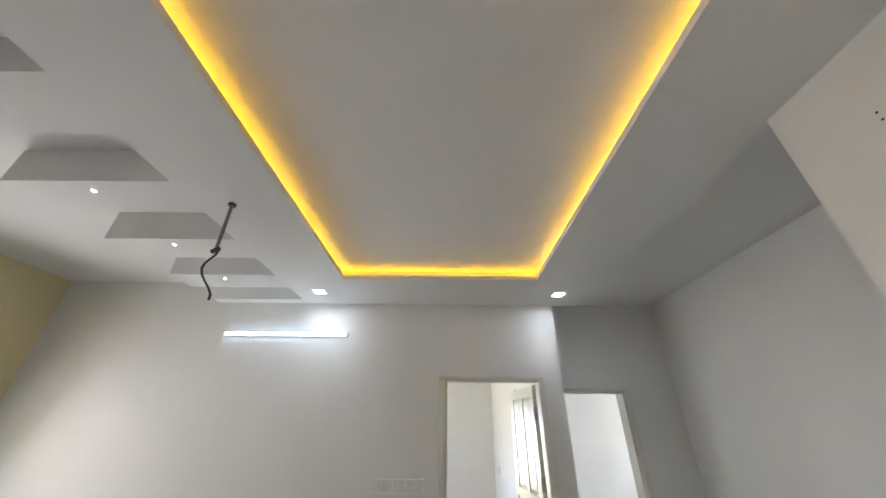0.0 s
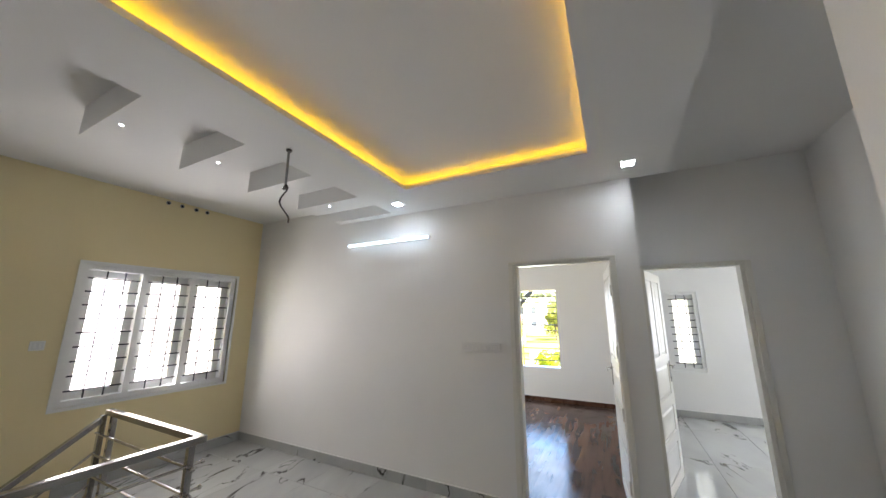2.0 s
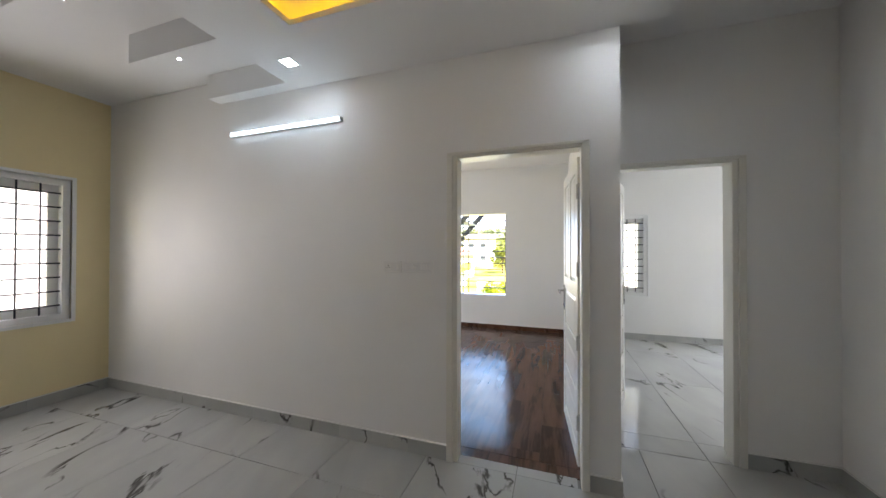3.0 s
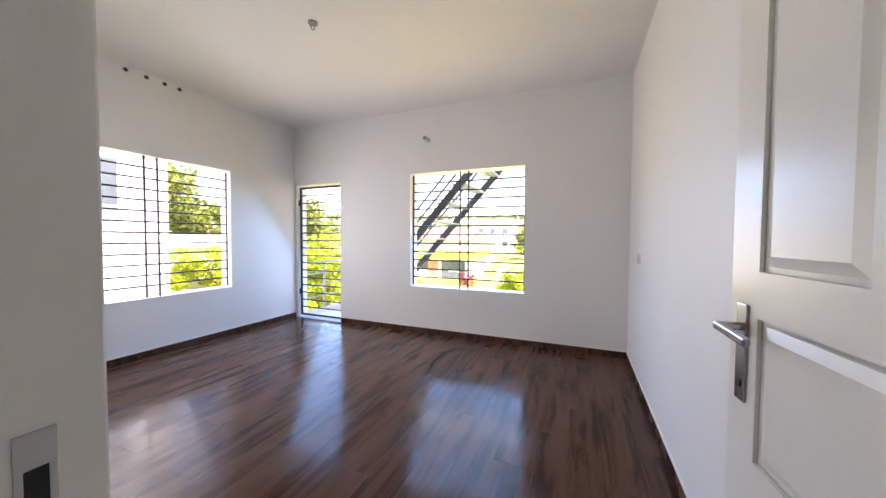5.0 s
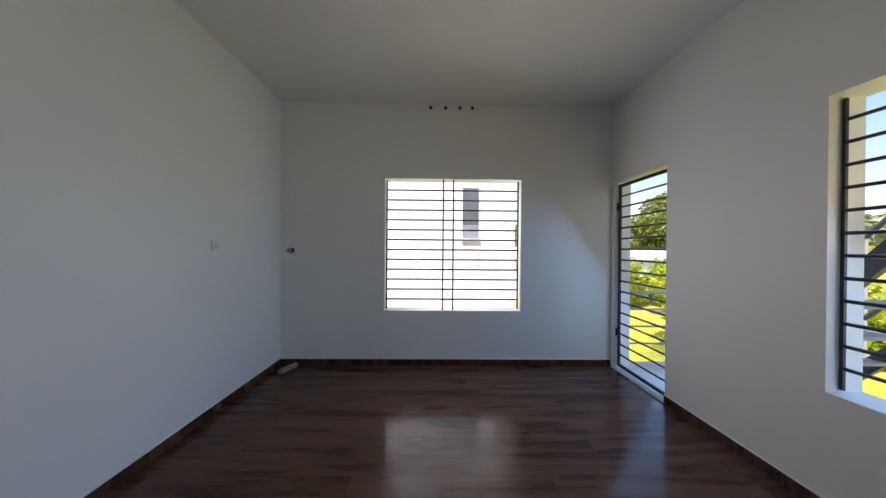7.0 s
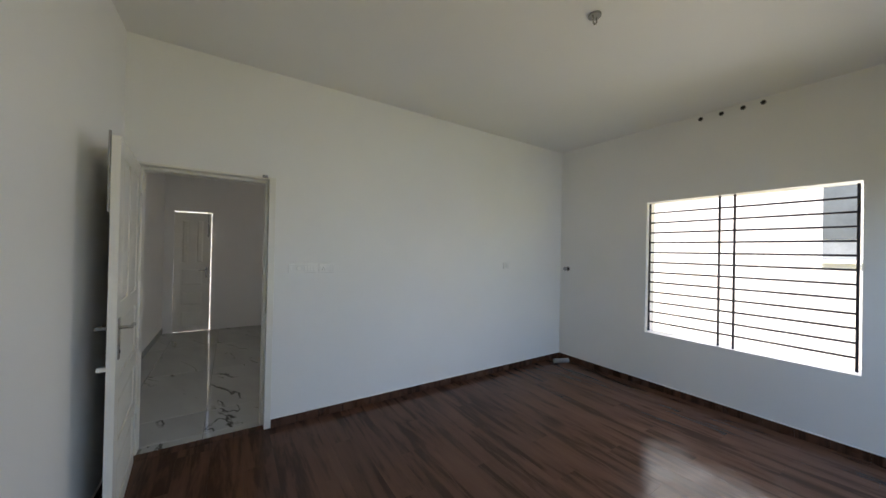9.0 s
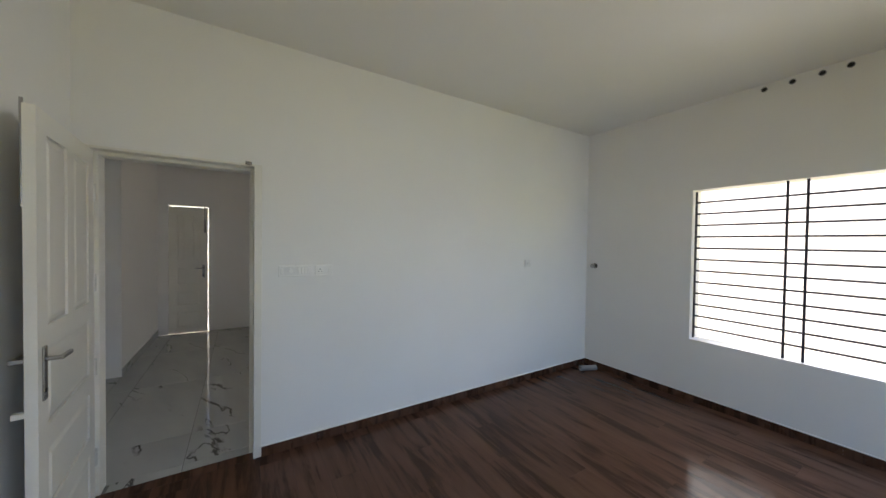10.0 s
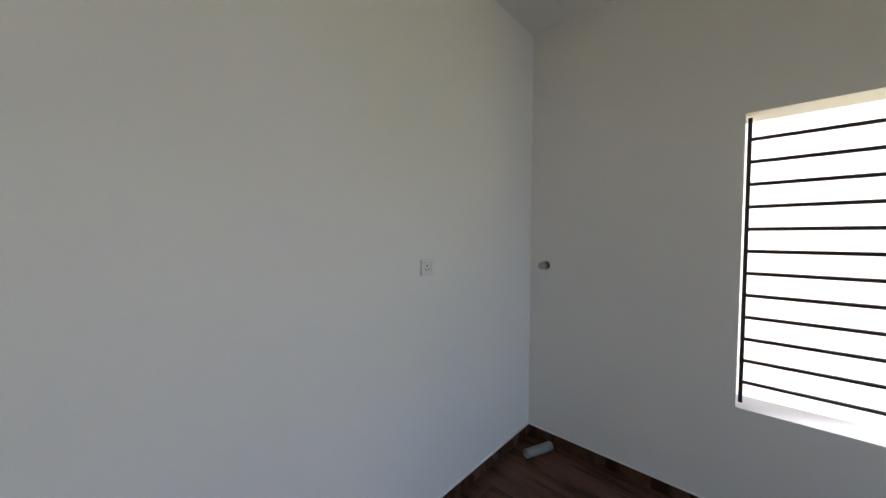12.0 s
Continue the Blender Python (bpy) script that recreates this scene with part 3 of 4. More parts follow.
skirting("baseboard_bedroom", "dark brown wood-look skirting tiles round the bedroom", WOODX,
         [(XW, YS, D1[0], YS, 0, 1), (D1[1], YS, XE, YS, 0, 1), (XW, YS + .011, XW, YN - .001, 1, 0), (XE, YS + .011, XE, YN - .011, -1, 0), (GD[1], YN, XE, YN, 0, -1)], .075, .2)
skirting("baseboard_hall", "grey veined marble-look skirting tiles round the hall", MARBLE,
         [(XW, YH, D1[0], YH, 0, -1), (D1[1], YH, XC + .010, YH, 0, -1), (XC, YH, XC, YB - .02, 1, 0), (XW, 2.52, XW, YH - .011, 1, 0), (D2[1], YB, XPE, YB, 0, -1),
          (XPE, YP, XPE, YB - .011, -1, 0), (XP, Y0, XP, YP, -1, 0)], .10, .3)
skirting("baseboard_room", "grey veined marble-look skirting tiles in the second room", MARBLE,
         [(XC, YN, XR, YN, 0, -1), (XR, YB + .19, XR, YN - .011, -1, 0), (XC, YB + .9, XC, YN - .011, 1, 0)], .10, .3)


# ---- stair, railing ----
def stair_flight():
    t = thing("staircase", "marble-clad stair flight going down beside the yellow wall", "staircase", "", (0, 0, 0))
    for i in range(9):
        y1 = 2.52 - i * .25
        part("step", box(XW + .001, y1 - .25, -.18 * (i + 1) - .16, -2.75, y1, -.18 * (i + 1), .004), MARBLE, t)


stair_flight()


def railing():
    t = thing("stair_railing", "polished steel railing with square posts round the stairwell", "railing", "", (0, 0, 0))
    zr = .83
    xa, ya = -1.76, 2.605
    part("top_rail", box(xa - .025, Y0 + .01, zr - .045, xa + .025, ya + .025, zr, .004), STEEL, t)
    part("top_rail", box(-3.22, ya - .025, zr - .045, xa - .027, ya + .025, zr - .001, .004), STEEL, t)
    for x, y in ((xa, ya - .06), (xa, ya - 1.1), (-3.10, ya), (-3.22, ya - .03)):
        part("post", box(x - .02, y - .02, .001, x + .02, y + .02, zr - .046, .003), STEEL, t)
    for x, y in ((xa, ya - 2.1),):
        part("post", box(x - .02, y - .02, .001, x + .02, y + .02, zr - .046, .003), STEEL, t)
    for z in (.17, .34, .50, .66):
        bar = part("tube", rod((xa, Y0 + .01, z), (xa, ya + .02, z), .009), STEEL, t)
        ball = bmesh.new()
        bmesh.ops.create_uvsphere(ball, u_segments=10, v_segments=6, radius=.016)
        ball.transform(Matrix.Translation((xa, ya + .028, z)))
        part("end_cap", ball, STEEL, bar, smooth=True)
        bar = part("tube", rod((-3.22, ya - .06, z - .012), (xa + .05, ya - .06, z - .012), .009), STEEL, t)
        ball = bmesh.new()
        bmesh.ops.create_uvsphere(ball, u_segments=10, v_segments=6, radius=.016)
        ball.transform(Matrix.Translation((xa + .056, ya - .06, z - .012)))
        part("end_cap", ball, STEEL, bar, smooth=True)
    p, q = Vector((-3.22, ya - .04, zr - .08)), Vector((-3.22, .5, zr - .08 - 1.55))
    part("sloping_rail", beam(p, q, .045, .045, None, .004), STEEL, t)
    for k in (.35, .7):
        c = p.lerp(q, k)
        part("post", box(c.x - .018, c.y - .018, c.z - .80, c.x + .018, c.y + .018, c.z - .02, .003), STEEL, t)
    for dz in (.25, .5):
        d = Vector((0, 0, dz))
        part("tube", rod(p - d, q - d, .009), STEEL, t)


railing()


# ---- lamps ----
def tube_lamp():
    t = thing("tube_light", "slim white LED tube light glowing on the wall", "wall light", "", (-1.46, YH, 2.505))
    part("housing", box(-.59, -.022, -.018, .59, 0, .018, .004), PLASTIC, t)
    part("tube", box(-.575, -.036, -.013, .575, -.022, .013, .005), TUBE, t, "glowing cool white diffuser")
    for x in (-.59, .575):
        part("end_cap", box(x, -.037, -.016, x + .015, -.022, .016, .003), PLASTIC, t)


tube_lamp()


def downlight(x, y, size, label, group, square=True):
    t = thing("downlight", label, "ceiling light", group, (x, y, ZF))
    if square:
        part("trim", solid([(-size, -size, -.006, size, size, 0)], [(-size + .012, -size + .012, -.01, size - .012, size - .012, .01)]), PLASTIC, t)
        part("diffuser", box(-size + .012, -size + .012, -.004, size - .012, size - .012, -.001), SPOT, t, "glowing white diffuser")
    else:
        bm = bmesh.new()
        ring = [[bm.verts.new((r * math.cos(a * math.pi / 8), r * math.sin(a * math.pi / 8), z)) for a in range(16)] for r, z in ((size, 0), (size, -.005), (size * .7, -.006), (size * .6, -.001))]
        for r0, r1 in zip(ring, ring[1:]):
            for i in range(16):
                bm.faces.new((r0[i], r0[(i + 1) % 16], r1[(i + 1) % 16], r1[i]))
        part("trim", bm, PLASTIC, t)
        part("diffuser", rod((0, 0, -.004), (0, 0, -.0005), size * .62, sides=16), SPOT, t, "glowing white lens")


downlight(-1.09, 3.90, .055, "small square white LED downlight in the false ceiling", "square downlights")
downlight(1.068, 3.915, .055, "small square white LED downlight in the false ceiling", "square downlights")
for y in tooth_y[1:7]:
    downlight(-1.79, y + .072, .015, "tiny round LED spotlight set in the comb ceiling", "comb spotlights", False)


# ---- wires, holes, switches ----
def hanging_wire():
    t = thing("hanging_wire", "loose dark cable hanging from a fan hook in the ceiling", "cable", "", (-1.125, 2.58, ZF))
    hook = rod((0, 0, -.012), (0, 0, 0), .020)
    part("hook_plate", hook, BROWN, t)
    part("rod", rod((0, 0, -.012), (.015, -.01, -.295), .0085, sides=10), GREYPL, t, "grey sleeve round the cable")
    bm = bmesh.new()
    pts = [Vector((.015 - .05 * math.sin(k * .55) * (k / 9), -.01 + .02 * math.cos(k * .8), -.285 - .030 * k)) for k in range(10)]
    rings = [[bm.verts.new(p + Vector((.006 * math.cos(i * math.pi / 4), .006 * math.sin(i * math.pi / 4), 0))) for i in range(8)] for p in pts]
    for r0, r1 in zip(rings, rings[1:]):
        for i in range(8):
            bm.faces.new((r0[i], r0[(i + 1) % 8], r1[(i + 1) % 8], r1[i]))
    bm.faces.new(rings[-1])
    part("cable", bm, BROWN, t)
    part("knot", rod((-.005, -.005, -.300), (.035, -.018, -.290), .012, sides=8), BROWN, t)


hanging_wire()


def wall_hole(x, y, z, n, r, label, pipe=False):
    """A short stub of pipe in a wall; n is the wall's normal."""
    t = thing("pipe_stub", label, "pipe", "", (x, y, z))
    n = Vector(n)
    out = .12 if pipe else .012
    bm = bmesh.new()
    q = n.to_track_quat("Z", "Y").to_matrix().to_4x4()
    prof = ((r, 0), (r, out), (r * .8, out), (r * .8, .001))
    ring = [[bm.verts.new(q @ Vector((a * math.cos(i * math.pi / 8), a * math.sin(i * math.pi / 8), h))) for i in range(16)] for a, h in prof]
    for r0, r1 in zip(ring, ring[1:]):
        for i in range(16):
            bm.faces.new((r0[i], r0[(i + 1) % 16], r1[(i + 1) % 16], r1[i]))
    part("sleeve", bm, WHITEPIPE if pipe else GREYPL, t)
    part("hollow", rod(n * .0005, n * .0025, r * .8, sides=16), DARK, t, "dark hollow of the pipe")


for y in (6.142, 6.317, 6.484, 6.629):
    wall_hole(XW, y, 3.005, (1, 0, 0), .022, "short vent pipe stub below the bedroom ceiling")
for y in (3.006, 3.151, 3.31, 3.44):
    wall_hole(XW, y, 2.985, (1, 0, 0), .022, "short vent pipe stub below the hall ceiling")
wall_hole(-1.434, YN, 2.62, (0, -1, 0), .030, "protruding pale pipe stub above the window", True)

hook = thing("ceiling_hook", "small metal fan hook box in the bedroom ceiling", "ceiling hook", "", (-1.57, 6.36, ZB))
part("box", rod((0, 0, -.012), (0, 0, 0), .038, sides=20), GREYPL, hook)
bm = bmesh.new()
for i in range(10):
    a, b = math.pi * i / 10, math.pi * (i + 1) / 10
    rod((.02 * math.cos(a), 0, -.03 - .03 * math.sin(a)), (.02 * math.cos(b), 0, -.03 - .03 * math.sin(b)), .005, bm, 6)
for s in (-1, 1):
    rod((.02 * s, 0, -.012), (.02 * s, 0, -.03), .005, bm, 6)
part("loop", bm, STEEL, hook)

# water tap point: flange, stem and cap
knob = thing("tap_point", "round steel water tap point on the side wall", "pipe fitting", "", (XW, 4.545, 1.33))
part("flange", rod((0, 0, 0), (.006, 0, 0), .034, sides=20), STEEL, knob)
part("stem", rod((.006, 0, 0), (.05, 0, 0), .016, sides=16), STEEL, knob)
part("cap", rod((.05, 0, 0), (.070, 0, 0), .027, sides=16), CHROME, knob)

pipe = thing("pipe_offcut", "short grey pipe offcut lying on the floor in the corner", "pipe", "", (-3.65, 4.60, .031))
bm = bmesh.new()
ring = [[bm.verts.new((h, a * math.cos(i * math.pi / 10), a * math.sin(i * math.pi / 10))) for i in range(20)]
        for a, h in ((.024, -.11), (.031, -.11), (.031, .11), (.024, .11))]
for k in range(4):
    r0, r1 = ring[k], ring[(k + 1) % 4]
    for i in range(20):
        bm.faces.new((r0[i], r0[(i + 1) % 20], r1[(i + 1) % 20], r1[i]))
part("tube", bm, GREYPL, pipe, smooth=True)
pipe.matrix_world = pose(-3.65, 4.60, .031, 0, 0, 158)


# shade of the rocker gaps put into the colour: bezel greyer than its plate
GAPGREY = mottled("gap_grey_bezel", (0.73, 0.72, 0.70), 0.4, big=9, small=150, spread=0.05, bump=0.0)


def switch_plate(label, x, y, z, turn, width, height, rockers, socket_at=None, regulator=None):
    """A modular plate, local x along the wall and -y off it; rockers: x positions of keys."""
    t = thing("switch_plate", label, "switch plate", "switch plates", (x, y, z), turn)
    part("plate", box(-width / 2, -.013, -height / 2, width / 2, 0, height / 2, .003), PLASTIC, t)
    part("bezel", solid([(-width / 2 + .012, -.0145, -height / 2 + .012, width / 2 - .012, -.0128, height / 2 - .012)]), GAPGREY, t)
    for rx in rockers:
        part("rocker", box(rx - .0092, -.0195, -.022, rx + .0092, -.0145, .022, .002), PLASTIC, t)
    if socket_at is not None:
        s = part("socket", box(socket_at - .022, -.0165, -.022, socket_at + .022, -.0145, .022, .001), PLASTIC, t)
        for dx, dz, r in ((0, .010, .0045), (-.010, -.008, .0035), (.010, -.008, .0035)):
            part("pin_hole", rod((socket_at + dx, -.0175, dz), (socket_at + dx, -.0160, dz), r, sides=10), DARK, s)
    if regulator is not None:
        part("regulator", rod((regulator, -.0145, 0), (regulator, -.028, 0), .016, sides=20), PLASTIC, t, "round white fan regulator knob")


# hall, beside the bedroom door
switch_plate("white socket and switch plate on the hall wall", -.425, YH, 1.347, 0, .150, .085, (.045,), -.03)
switch_plate("long white switch plate with a fan regulator on the hall wall", -.222, YH, 1.349, 0, .235, .085, (.03, .052, .074, .096, -.09), None, -.03)
# bedroom
switch_plate("long white switch plate with a fan regulator in the bedroom", -.227, YS, 1.372, 180, .235, .085, (.095, .072, .049, .026, -.095), None, -.035)
switch_plate("white socket and switch plate in the bedroom", -.435, YS, 1.370, 180, .135, .085, (.042,), -.03)
switch_plate("small white socket plate on the bedroom wall", -2.72, YS, 1.379, 180, .095, .085, (.022,), -.015)
switch_plate("small white switch plate on the bedroom's plain wall", XE, 7.634, 1.13, -90, .095, .085, (-.015, .015))
switch_plate("small white switch plate on the yellow hall wall", XW, 2.23, 1.372, 90, .095, .085, (-.015, .015))
blank = thing("junction_cover", "round blank cover plate with two screws on the wall", "junction cover", "", (XP, 1.775, 2.557))
part("disc", rod((-.0015, 0, 0), (0, 0, 0), .030, sides=24), WHITE, blank)
for z in (-.014, .014):
    part("screw", rod((-.003, 0, z), (-.0015, 0, z), .0035, sides=10), DARK, blank)

# unseen slab and wall, added so the ajar door's gap shows white
structure("gap_slab", solid([(-.6, -2.0, -.2, 2.4, Y0 - .2, -.02)]), CONCRETE, "unseen pale slab added outside the hall door to whiten its gap")
structure("gap_backdrop", solid([(-.6, -2.2, -.2, 2.4, -2.0, 2.3)]), HOUSEW, "unseen white wall added behind the hall door gap")

# outer door, standing slightly ajar
d3 = panel_door("door_3", "dark backed grey door standing slightly ajar to daylight", (1.165, Y0 - .03, 0), 176, .535, height=2.15, flip=-1)


# ---- outdoors ----
GZ = -3.2
bm = bmesh.new()
bmesh.ops.create_grid(bm, x_segments=60, y_segments=60, size=900)
for v in bm.verts:
    d = math.hypot(v.co.x, v.co.y)
    v.co.z = GZ + max(0, min(d, 130) - 45) * .03 + (max(0, d - 120) ** 1.1) * .05 * (0.6 + .4 * noise.noise(v.co * .004)) + (0.0 if d < 60 else .8 * noise.noise(v.co * .02))
structure("ground", bm, GRASS, "sunlit grass and dry soil reaching to the hills")

# balcony outside the gate
structure("balcony", solid([(-4.05, YN + .2, -.17, .9, 9.95, -.02)]), CONCRETE, "pale concrete balcony slab")
rail = thing("balcony_railing", "grey steel balcony railing with thin horizontal bars", "railing", "", (-4.0, YN + .2, 0))
for y in (.635, 1.40):
    part("post", box(-.018, y - .018, -.02, .018, y + .018, .85, .003), TREADMETAL, rail)
for z in (.22, .43, .64, .85):
    part("bar", rod((0, .0, z), (0, 1.40, z), .012 if z < .8 else .02, sides=8), TREADMETAL, rail)


def steel_stair():
    t = thing("steel_stair", "grey steel stair with open treads climbing to the roof", "staircase", "", (-3.05, 9.0, -.02))
    s = 1.10
    run = 3.0
    for y in (-.24, .82):
        part("stringer", beam((0, y, .02), (run, y, .02 + s * run), .045, .105), STAIRMETAL, t)
    for k in range(12):
        x = .16 + k * .245
        z = s * x + .06
        bm = bmesh.new()
        for j in range(4):
            box(x - .11 + j * .058, -.21, z - .014, x - .11 + j * .058 + .045, .79, z + .012, 0, bm)
        part("tread", bm, TREADMETAL, t)
    for h in (.45, .89, 1.13):
        part("handrail", rod((0, .82, h), (run, .82, h + s * run), .020, sides=10), STAIRMETAL, t)
    for x in (.35, 1.45, 2.55):
        part("baluster", rod((x, .82, s * x), (x, .82, s * x + 1.12), .016, sides=10), TREADMETAL, t)


steel_stair()


def house(name, label, x0, y0, x1, y1, h, roof="flat", faces=(), storeys=2, wall=None, base=GZ):
    """faces: which sides carry windows, out of 's', 'e', 'n', 'w'."""
    t = thing(name, label, "house", "", ((x0 + x1) / 2, (y0 + y1) / 2, base))
    dx, dy = (x1 - x0) / 2, (y1 - y0) / 2
    part("wall", box(-dx, -dy, -.5, dx, dy, h), wall or HOUSEW, t)
    if roof == "flat":
        r = part("roof", box(-dx - .5, -dy - .5, h, dx + .5, dy + .5, h + .18), HOUSEW, t, "flat white roof slab")
        part("parapet", solid([(-dx, -dy, h + .18, dx, dy, h + .95)], [(-dx + .15, -dy + .15, 0, dx - .15, dy - .15, h + 3)]), HOUSEW, r)
    else:
        bm = bmesh.new()
        e = .7
        a = [bm.verts.new(p) for p in ((-dx - e, -dy - e, h), (dx + e, -dy - e, h), (dx + e, dy + e, h), (-dx - e, dy + e, h))]
        m = min(dx, dy) * .42
        lx = max(0.2, dx - dy * .6)
        b = [bm.verts.new((-lx, 0, h + m)), bm.verts.new((lx, 0, h + m))]
        for f in ((a[0], a[1], b[1], b[0]), (a[2], a[3], b[0], b[1]), (a[1], a[2], b[1]), (a[3], a[0], b[0]), (a[3], a[2], a[1], a[0])):
            bm.faces.new(f)
        part("roof", bm, TILEROOF, t, "red-brown clay tile roof")
    for side in faces:
        length = dx if side in "sn" else dy
        n = max(2, int(length * 2 / 2.6))
        for s in range(storeys):
            z = 1.0 + s * 3.0
            for i in range(n):
                c = -length + (i + .5) * 2 * length / n
                wbox = {"s": (c - .6, -dy - .03, z, c + .6, -dy + .02, z + 1.2), "n": (c - .6, dy - .02, z, c + .6, dy + .03, z + 1.2),
                        "e": (dx - .02, c - .6, z, dx + .03, c + .6, z + 1.2), "w": (-dx - .03, c - .6, z, -dx + .02, c + .6, z + 1.2)}[side]
                wd = part("window", box(*wbox), DARKGLASS, t, "dark window")
                fb = [v for v in wbox]
                if side in "sn":
                    fb = (wbox[0] - .08, wbox[1] - .02, z - .10, wbox[3] + .08, wbox[4] + .02, z)
                else:
                    fb = (wbox[0] - .02, wbox[1] - .08, z - .10, wbox[3] + .02, wbox[4] + .08, z)
                part("sill", box(*fb), HOUSEW, wd)
    return t


# the white house next door, close to the side window
nb = thing("neighbour_house", "white rendered house standing close beside the side window", "house", "", (-10.1, 1.7, GZ))
part("wall", box(-4, -6.0, -.5, 4, 5.97, 7.0), HOUSEW, nb)
part("roof", box(-4.4, -6.4, 7.0, 4.35, 6.3, 7.15), HOUSEW, nb, "flat white roof slab")
part("band", box(4.0, -6.0, 6.15, 4.05, 5.97, 6.35), HOUSEW, nb)
for yc in (5.145, 1.2):
    wd = part("window", box(3.985, yc - .15, 5.00, 4.012, yc + .15, 5.69), NBGLASS, nb, "narrow grey frosted window")
    part("lower_pane", box(3.985, yc - .15, 4.75, 4.010, yc + .15, 4.985), LOWGLASS, wd, "paler lower pane")
    part("sill", box(4.0, yc - .17, 4.70, 4.05, yc + .17, 4.745), HOUSEW, wd)

house("far_house", "white two-storey house with a flat roof", -34, 80, -14, 90, 6.4, "flat", "s", base=GZ + 1.6)
house("far_house", "low house with a red-brown tiled roof", -27, 48, -12, 56, 3.6, "hip", "s", 1, base=GZ + .6)
house("far_house", "white flat-roofed house among trees", -6, 86, 8, 96, 6.2, "flat", "s", base=GZ + 1.6)
port = house("far_house", "white carport-like house with a yellow fascia", -17, 37, -10, 43, 2.6, "flat", "s", 1)
part("fascia", solid([(-4.1, -3.6, 2.35, 4.1, 3.6, 3.25)], [(-3.9, -3.4, 2.3, 3.9, 3.4, 3.3)]), FASCIA, port, "yellow painted roof fascia")
# shade inside the garage drawn as a dark panel on the wall
part("garage_dark_panel", box(.2, -3.04, .05, 2.9, -2.99, 2.1), DARKGLASS, port, "dark panel standing for the shade inside the garage")
part("garage_door", box(-1.4, -3.05, .05, -.2, -2.99, 2.0), TILEROOF, port, "brown wooden door")
house("far_house", "long white low house with a flat roof behind shrubs", -35, 13, -28, 28, 3.7, "flat", "e", 1)
house("far_house", "white house with a tiled roof behind shrubs", -70, 44, -52, 54, 3.4, "hip", "se", 1, base=GZ + .8)
# unseen white block, added so the second room's window shows white
house("window_backdrop", "unseen white house block added to whiten the second room window", 2.2, 15, 10, 21, 7.0, "flat", "", 2)
house("far_house", "low house with a red-brown tiled roof", 6, 66, 20, 74, 3.3, "hip", "s", 1, base=GZ + .8)
structure("compound_wall", solid([(-48, 30, GZ - .3, -22, 30.2, GZ + 2.2), (-6.5, 34, GZ - .3, 14, 34.2, GZ + 1.7)]), HOUSEW, "white rendered boundary wall")


def leaf_clumps(rng, centre, spread, count, size):
    verts, faces = [], []
    for _ in range(count):
        while True:
            p = Vector((rng.uniform(-1, 1), rng.uniform(-1, 1), rng.uniform(-1, 1)))
            if p.length < 1 and p.length > rng.random() * .8:
                break
        c = Vector(centre) + Vector((p.x * spread[0], p.y * spread[1], p.z * spread[2]))
        s = size * rng.uniform(.6, 1.5)
        u = Vector((rng.uniform(-1, 1), rng.uniform(-1, 1), rng.uniform(-.6, .6))).normalized()
        v = u.cross(Vector((rng.uniform(-1, 1), rng.uniform(-1, 1), rng.uniform(-1, 1)))).normalized()
        k = len(verts)
        verts += [c - u * s, c + v * s * .45 + u * s * .1, c + u * s, c - v * s * .45 + u * s * .1]
        faces.append((k, k + 1, k + 2, k + 3))
    return verts, faces


def tree(rng, x, y, h, r, leaves=1400, mat=None, size=.16, base=GZ, name="tree", label="leafy green tree with a dense uneven crown", crown_low=.35):
    t = thing(name, label, "shrub" if name == "shrub" else "tree", name + "s in the garden", (x, y, base))
    bm = bmesh.new()
    top = Vector((rng.uniform(-.3, .3), rng.uniform(-.3, .3), h * .75))
    rod((0, 0, -.3), top * .5, .03 * h + .02, bm, 8, r2=.02 * h)
    rod(top * .5, top, .02 * h, bm, 8, r2=.006 * h)
    verts, faces = [], []
    for k in range(9):
        a = k * 2.4 + rng.uniform(-.4, .4)
        zz = h * rng.uniform(crown_low, .92)
        rr = r * rng.uniform(.25, .75)
        c = Vector((rr * math.cos(a), rr * math.sin(a), zz))
        rod(top * min(.95, max(.2, zz / h * .8)), c, .008 * h, bm, 6, r2=.003 * h)
        q = r * rng.uniform(.35, .6)
        v, f = leaf_clumps(rng, c, (q, q, q * .75), leaves // 9, size)
        faces += [tuple(i + len(verts) for i in g) for g in f]
        verts += v
    part("trunk", bm, BARK, t, "brown branching trunk")
    me = bpy.data.meshes.new("crown")
    me.from_pydata([tuple(v) for v in verts], [], faces)
    me.materials.append(mat or LEAF)
    crown = new("crown", me)
    crown.parent = t
    return t


rng = random.Random(7)
for x, y, h, r in ((-38, 22, 13, 4.6), (-42, 27, 14, 5.0), (-47, 22, 15, 5.2), (-40, 34, 13, 4.6), (-45, 39, 13, 4.6), (-52, 31, 15, 5.4), (-36, 40, 11, 4.0)):
    tree(rng, x, y, h, r, 4200, LEAF, .28, crown_low=.14)
for x, y, h, r in ((-20, 66, 7, 3.2), (-8, 62, 6, 2.6), (-1, 58, 7, 2.8), (-30, 92, 9, 4.5), (-14, 102, 9, 4.5), (4, 84, 9, 4), (12, 80, 8, 3.5), (-62, 72, 9, 4), (-44, 84, 8, 4)):
    tree(rng, x, y, h, r, 1500, LEAF, .26)
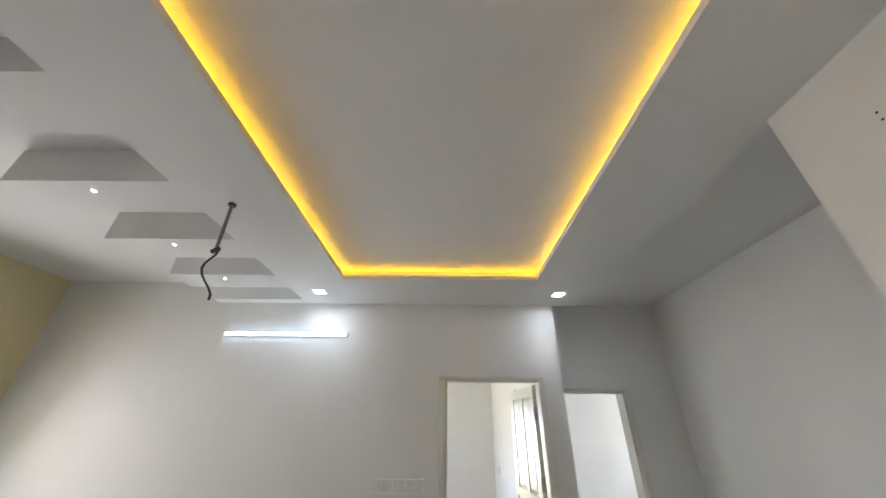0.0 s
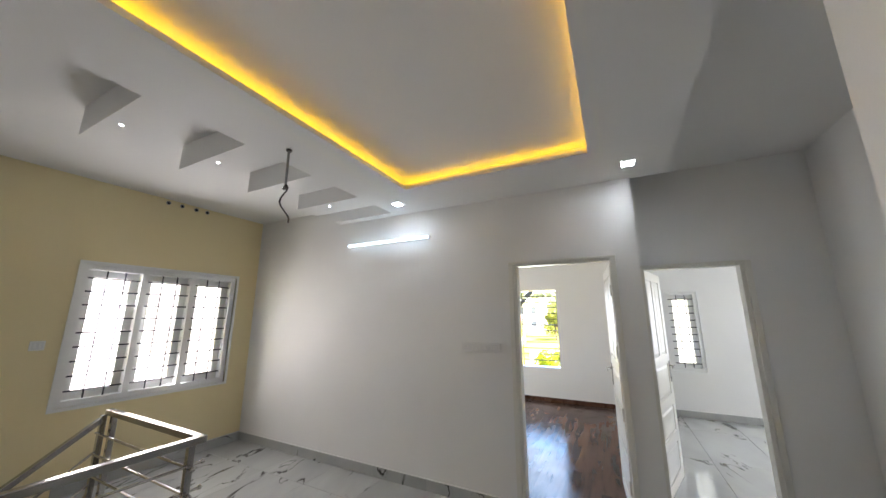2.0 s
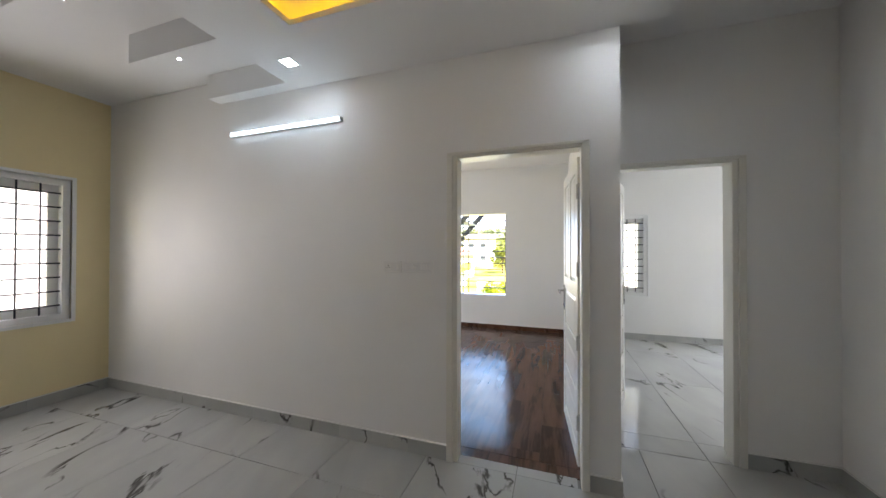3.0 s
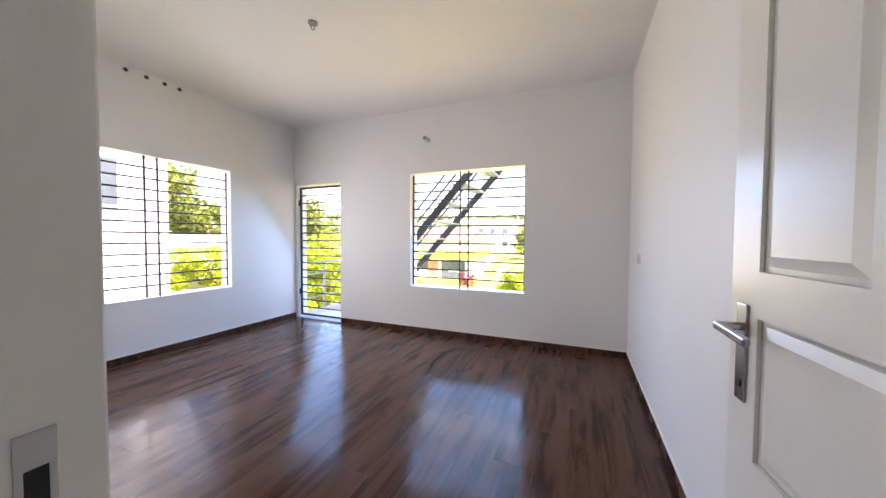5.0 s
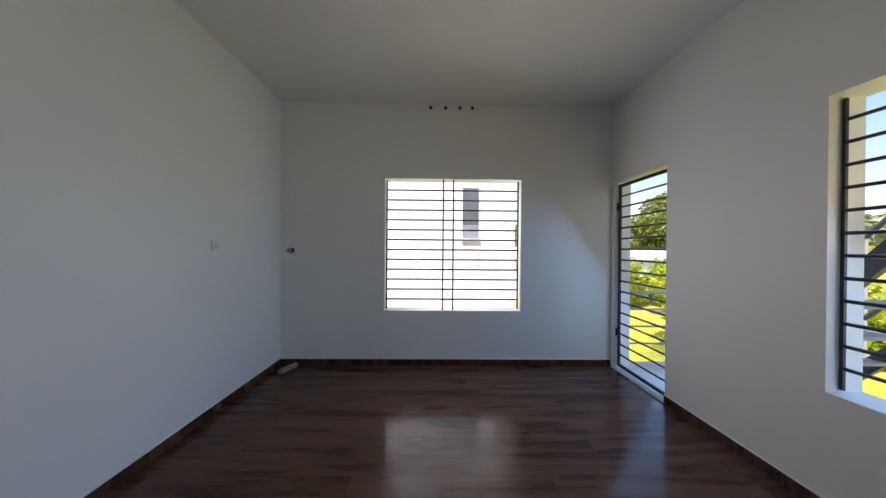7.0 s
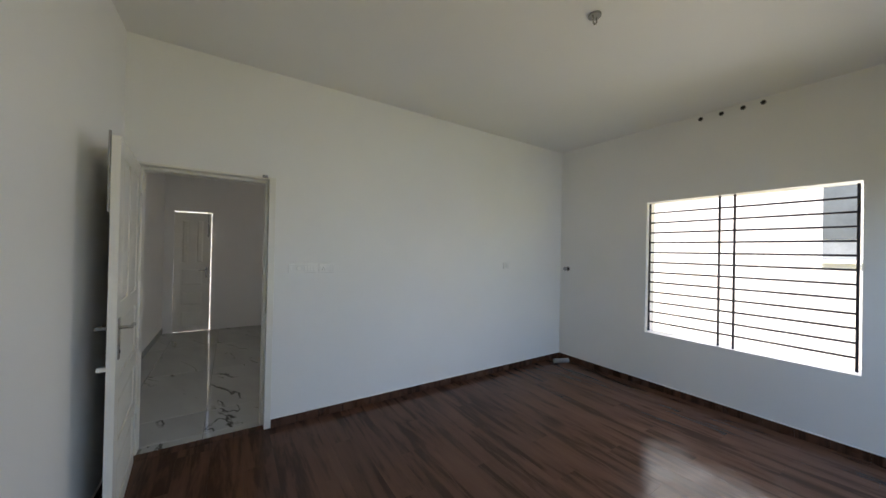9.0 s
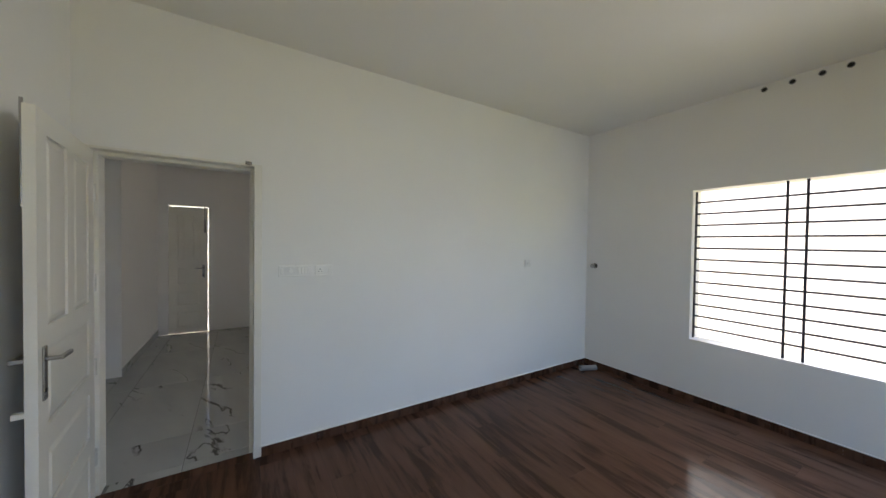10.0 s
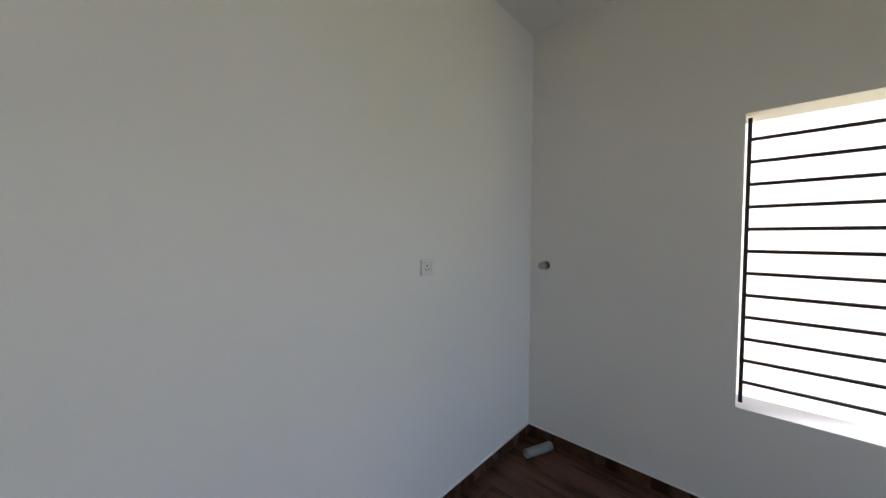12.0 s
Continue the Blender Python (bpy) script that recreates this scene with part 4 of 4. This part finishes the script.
for x, y, h, r in ((-12.2, 23.5, 2.7, 2.3), (-14.6, 24.8, 2.9, 2.3), (-16.5, 23.0, 3.2, 2.3), (-14.2, 18.4, 4.9, 2.2), (-12.6, 16.8, 4.2, 1.8), (-22.0, 23.3, 4.4, 2.3), (-20.0, 24.4, 4.2, 2.2), (-13.0, 18.5, 4.2, 2.2), (-6.4, 20.5, 2.4, 1.6), (-3.6, 27.0, 2.2, 1.6), (-1.0, 22.5, 2.3, 1.6), (-26.6, 18.6, 3.2, 1.9), (-26.2, 21.2, 3.5, 2.1), (-26.5, 23.8, 3.3, 1.9), (-26.8, 16.2, 3.1, 1.8)):
    tree(rng, x, y, h, r, 2600, SHRUB, .13, name="shrub", label="bright green leafy garden shrub", crown_low=.2)
tree(rng, -8.3, 30.5, 1.7, .9, 700, REDLEAF, .09, name="shrub", label="red-leaved ornamental shrub in the garden", crown_low=.3)

# wooded hills beyond
woods_v, woods_f = [], []
for k in range(9000):
    a = rng.uniform(radians(80), radians(175))
    d = rng.uniform(150, 330)
    c = Vector((d * math.cos(a), d * math.sin(a), 0))
    c.z = GZ + 2.5 + (max(0, d - 120) ** 1.1) * .05 + rng.uniform(0, 7)
    s = rng.uniform(1.2, 3.2)
    u = Vector((rng.uniform(-1, 1), rng.uniform(-1, 1), rng.uniform(-.6, 1))).normalized()
    v = u.cross(Vector((rng.uniform(-1, 1), rng.uniform(-1, 1), rng.uniform(-1, 1)))).normalized()
    i = len(woods_v)
    woods_v += [c - u * s, c + v * s * .7, c + u * s, c - v * s * .7]
    woods_f.append((i, i + 1, i + 2, i + 3))
me = bpy.data.meshes.new("far_woods")
me.from_pydata([tuple(v) for v in woods_v], [], woods_f)
me.materials.append(HAZELEAF)
tagged(new("far_woods", me), "wooded hillside beyond the houses, haze put into its leaf colour", "woods", "", "stuff")


# ---- floor tiles, piece by piece ----
def tiles(name, label, mat, grid_x, grid_y, x0, y0, x1, y1, gap=.002, skip=None, stagger=0.0, edge=.0008):
    """Tiles on a grid (origin, step), cut at the edges of a room."""
    t = thing(name, label, "floor")
    t["kind"] = "structure"
    shared = {}
    i0, i1 = math.floor((x0 - grid_x[0]) / grid_x[1]), math.ceil((x1 - grid_x[0]) / grid_x[1])
    for i in range(i0, i1):
        shift = (i % 3) * stagger
        j0, j1 = math.floor((y0 - grid_y[0] - shift) / grid_y[1]), math.ceil((y1 - grid_y[0] - shift) / grid_y[1])
        for j in range(j0, j1):
            pieces = [(max(x0, grid_x[0] + i * grid_x[1]), max(y0, grid_y[0] + shift + j * grid_y[1]),
                       min(x1, grid_x[0] + (i + 1) * grid_x[1]), min(y1, grid_y[0] + shift + (j + 1) * grid_y[1]))]
            if skip:
                cut = []
                for a, b, c, d in pieces:
                    if c <= skip[0] or a >= skip[2] or d <= skip[1] or b >= skip[3]:
                        cut.append((a, b, c, d))
                        continue
                    if c > skip[2]:
                        cut.append((max(a, skip[2]), b, c, d))
                        c = skip[2]
                    if d > skip[3]:
                        cut.append((a, max(b, skip[3]), c, d))
                pieces = cut
            for a, b, c, d in pieces:
                w, h = round(c - a - gap, 4), round(d - b - gap, 4)
                if w < .01 or h < .01:
                    continue
                if (w, h) not in shared:
                    shared[w, h] = mesh_of(box(-w / 2, -h / 2, -.009, w / 2, h / 2, 0, edge, None, 1), "tile", mat)
                ob = new("tile", shared[w, h])
                ob.parent = t
                ob.location = ((a + c) / 2, (b + d) / 2, 0)
    return t


structure("floor_bed", solid([(XW, YS - .09, -.0085, XE, YN, -.0025)]), WGROUT, "dark brown grout bed under the wood-look tiles")
tiles("floor_bedroom", "glossy brown wood-look plank tiles", WOOD, (XW + .05, .2), (5.73, 1.2), XW, YS + .005, XE, YN, .0010, None, .4, 0.0)
tiles("floor_threshold", "brown wood-look tile strip in the bedroom doorway", WOOD, (D1[0] + .07, .2), (YS - 1.2, 1.2), D1[0] + .05, YS - .09, D1[1] - .05, YS + .005, .0012, None, 0.0, 0.0)
tiles("floor_hall", "large white marble-look floor tiles with grey veins", MARBLE, (.477, .631), (3.785, 1.262), XW, Y0, XP, YH, .004, (XW - 1, Y0 - 1, HOLE[2], HOLE[3]))
tiles("floor_doorway", "white marble-look tiles in the bedroom doorway", MARBLE, (.477, .631), (3.785, 1.262), D1[0] + .065, YH, D1[1] - .065, YS - .09, .004)
tiles("floor_passage", "large white marble-look passage floor tiles", MARBLE, (.477, .631), (3.785, 1.262), XP, YP, XPE, YB, .004)
tiles("floor_corner", "white marble-look floor tiles before the second doorway", MARBLE, (.477, .631), (3.785, 1.262), XC, YH, XP, YB, .004)
tiles("floor_room", "large white marble-look floor tiles of the second room", MARBLE, (.477, .631), (3.785, 1.262), XC, YB, XR, YN, .004)
tiles("floor_gate", "pale threshold slab under the balcony gate", CONCRETE, (GD[0], 2), (YN, 2), GD[0], YN, GD[1], YN + .2, .0)
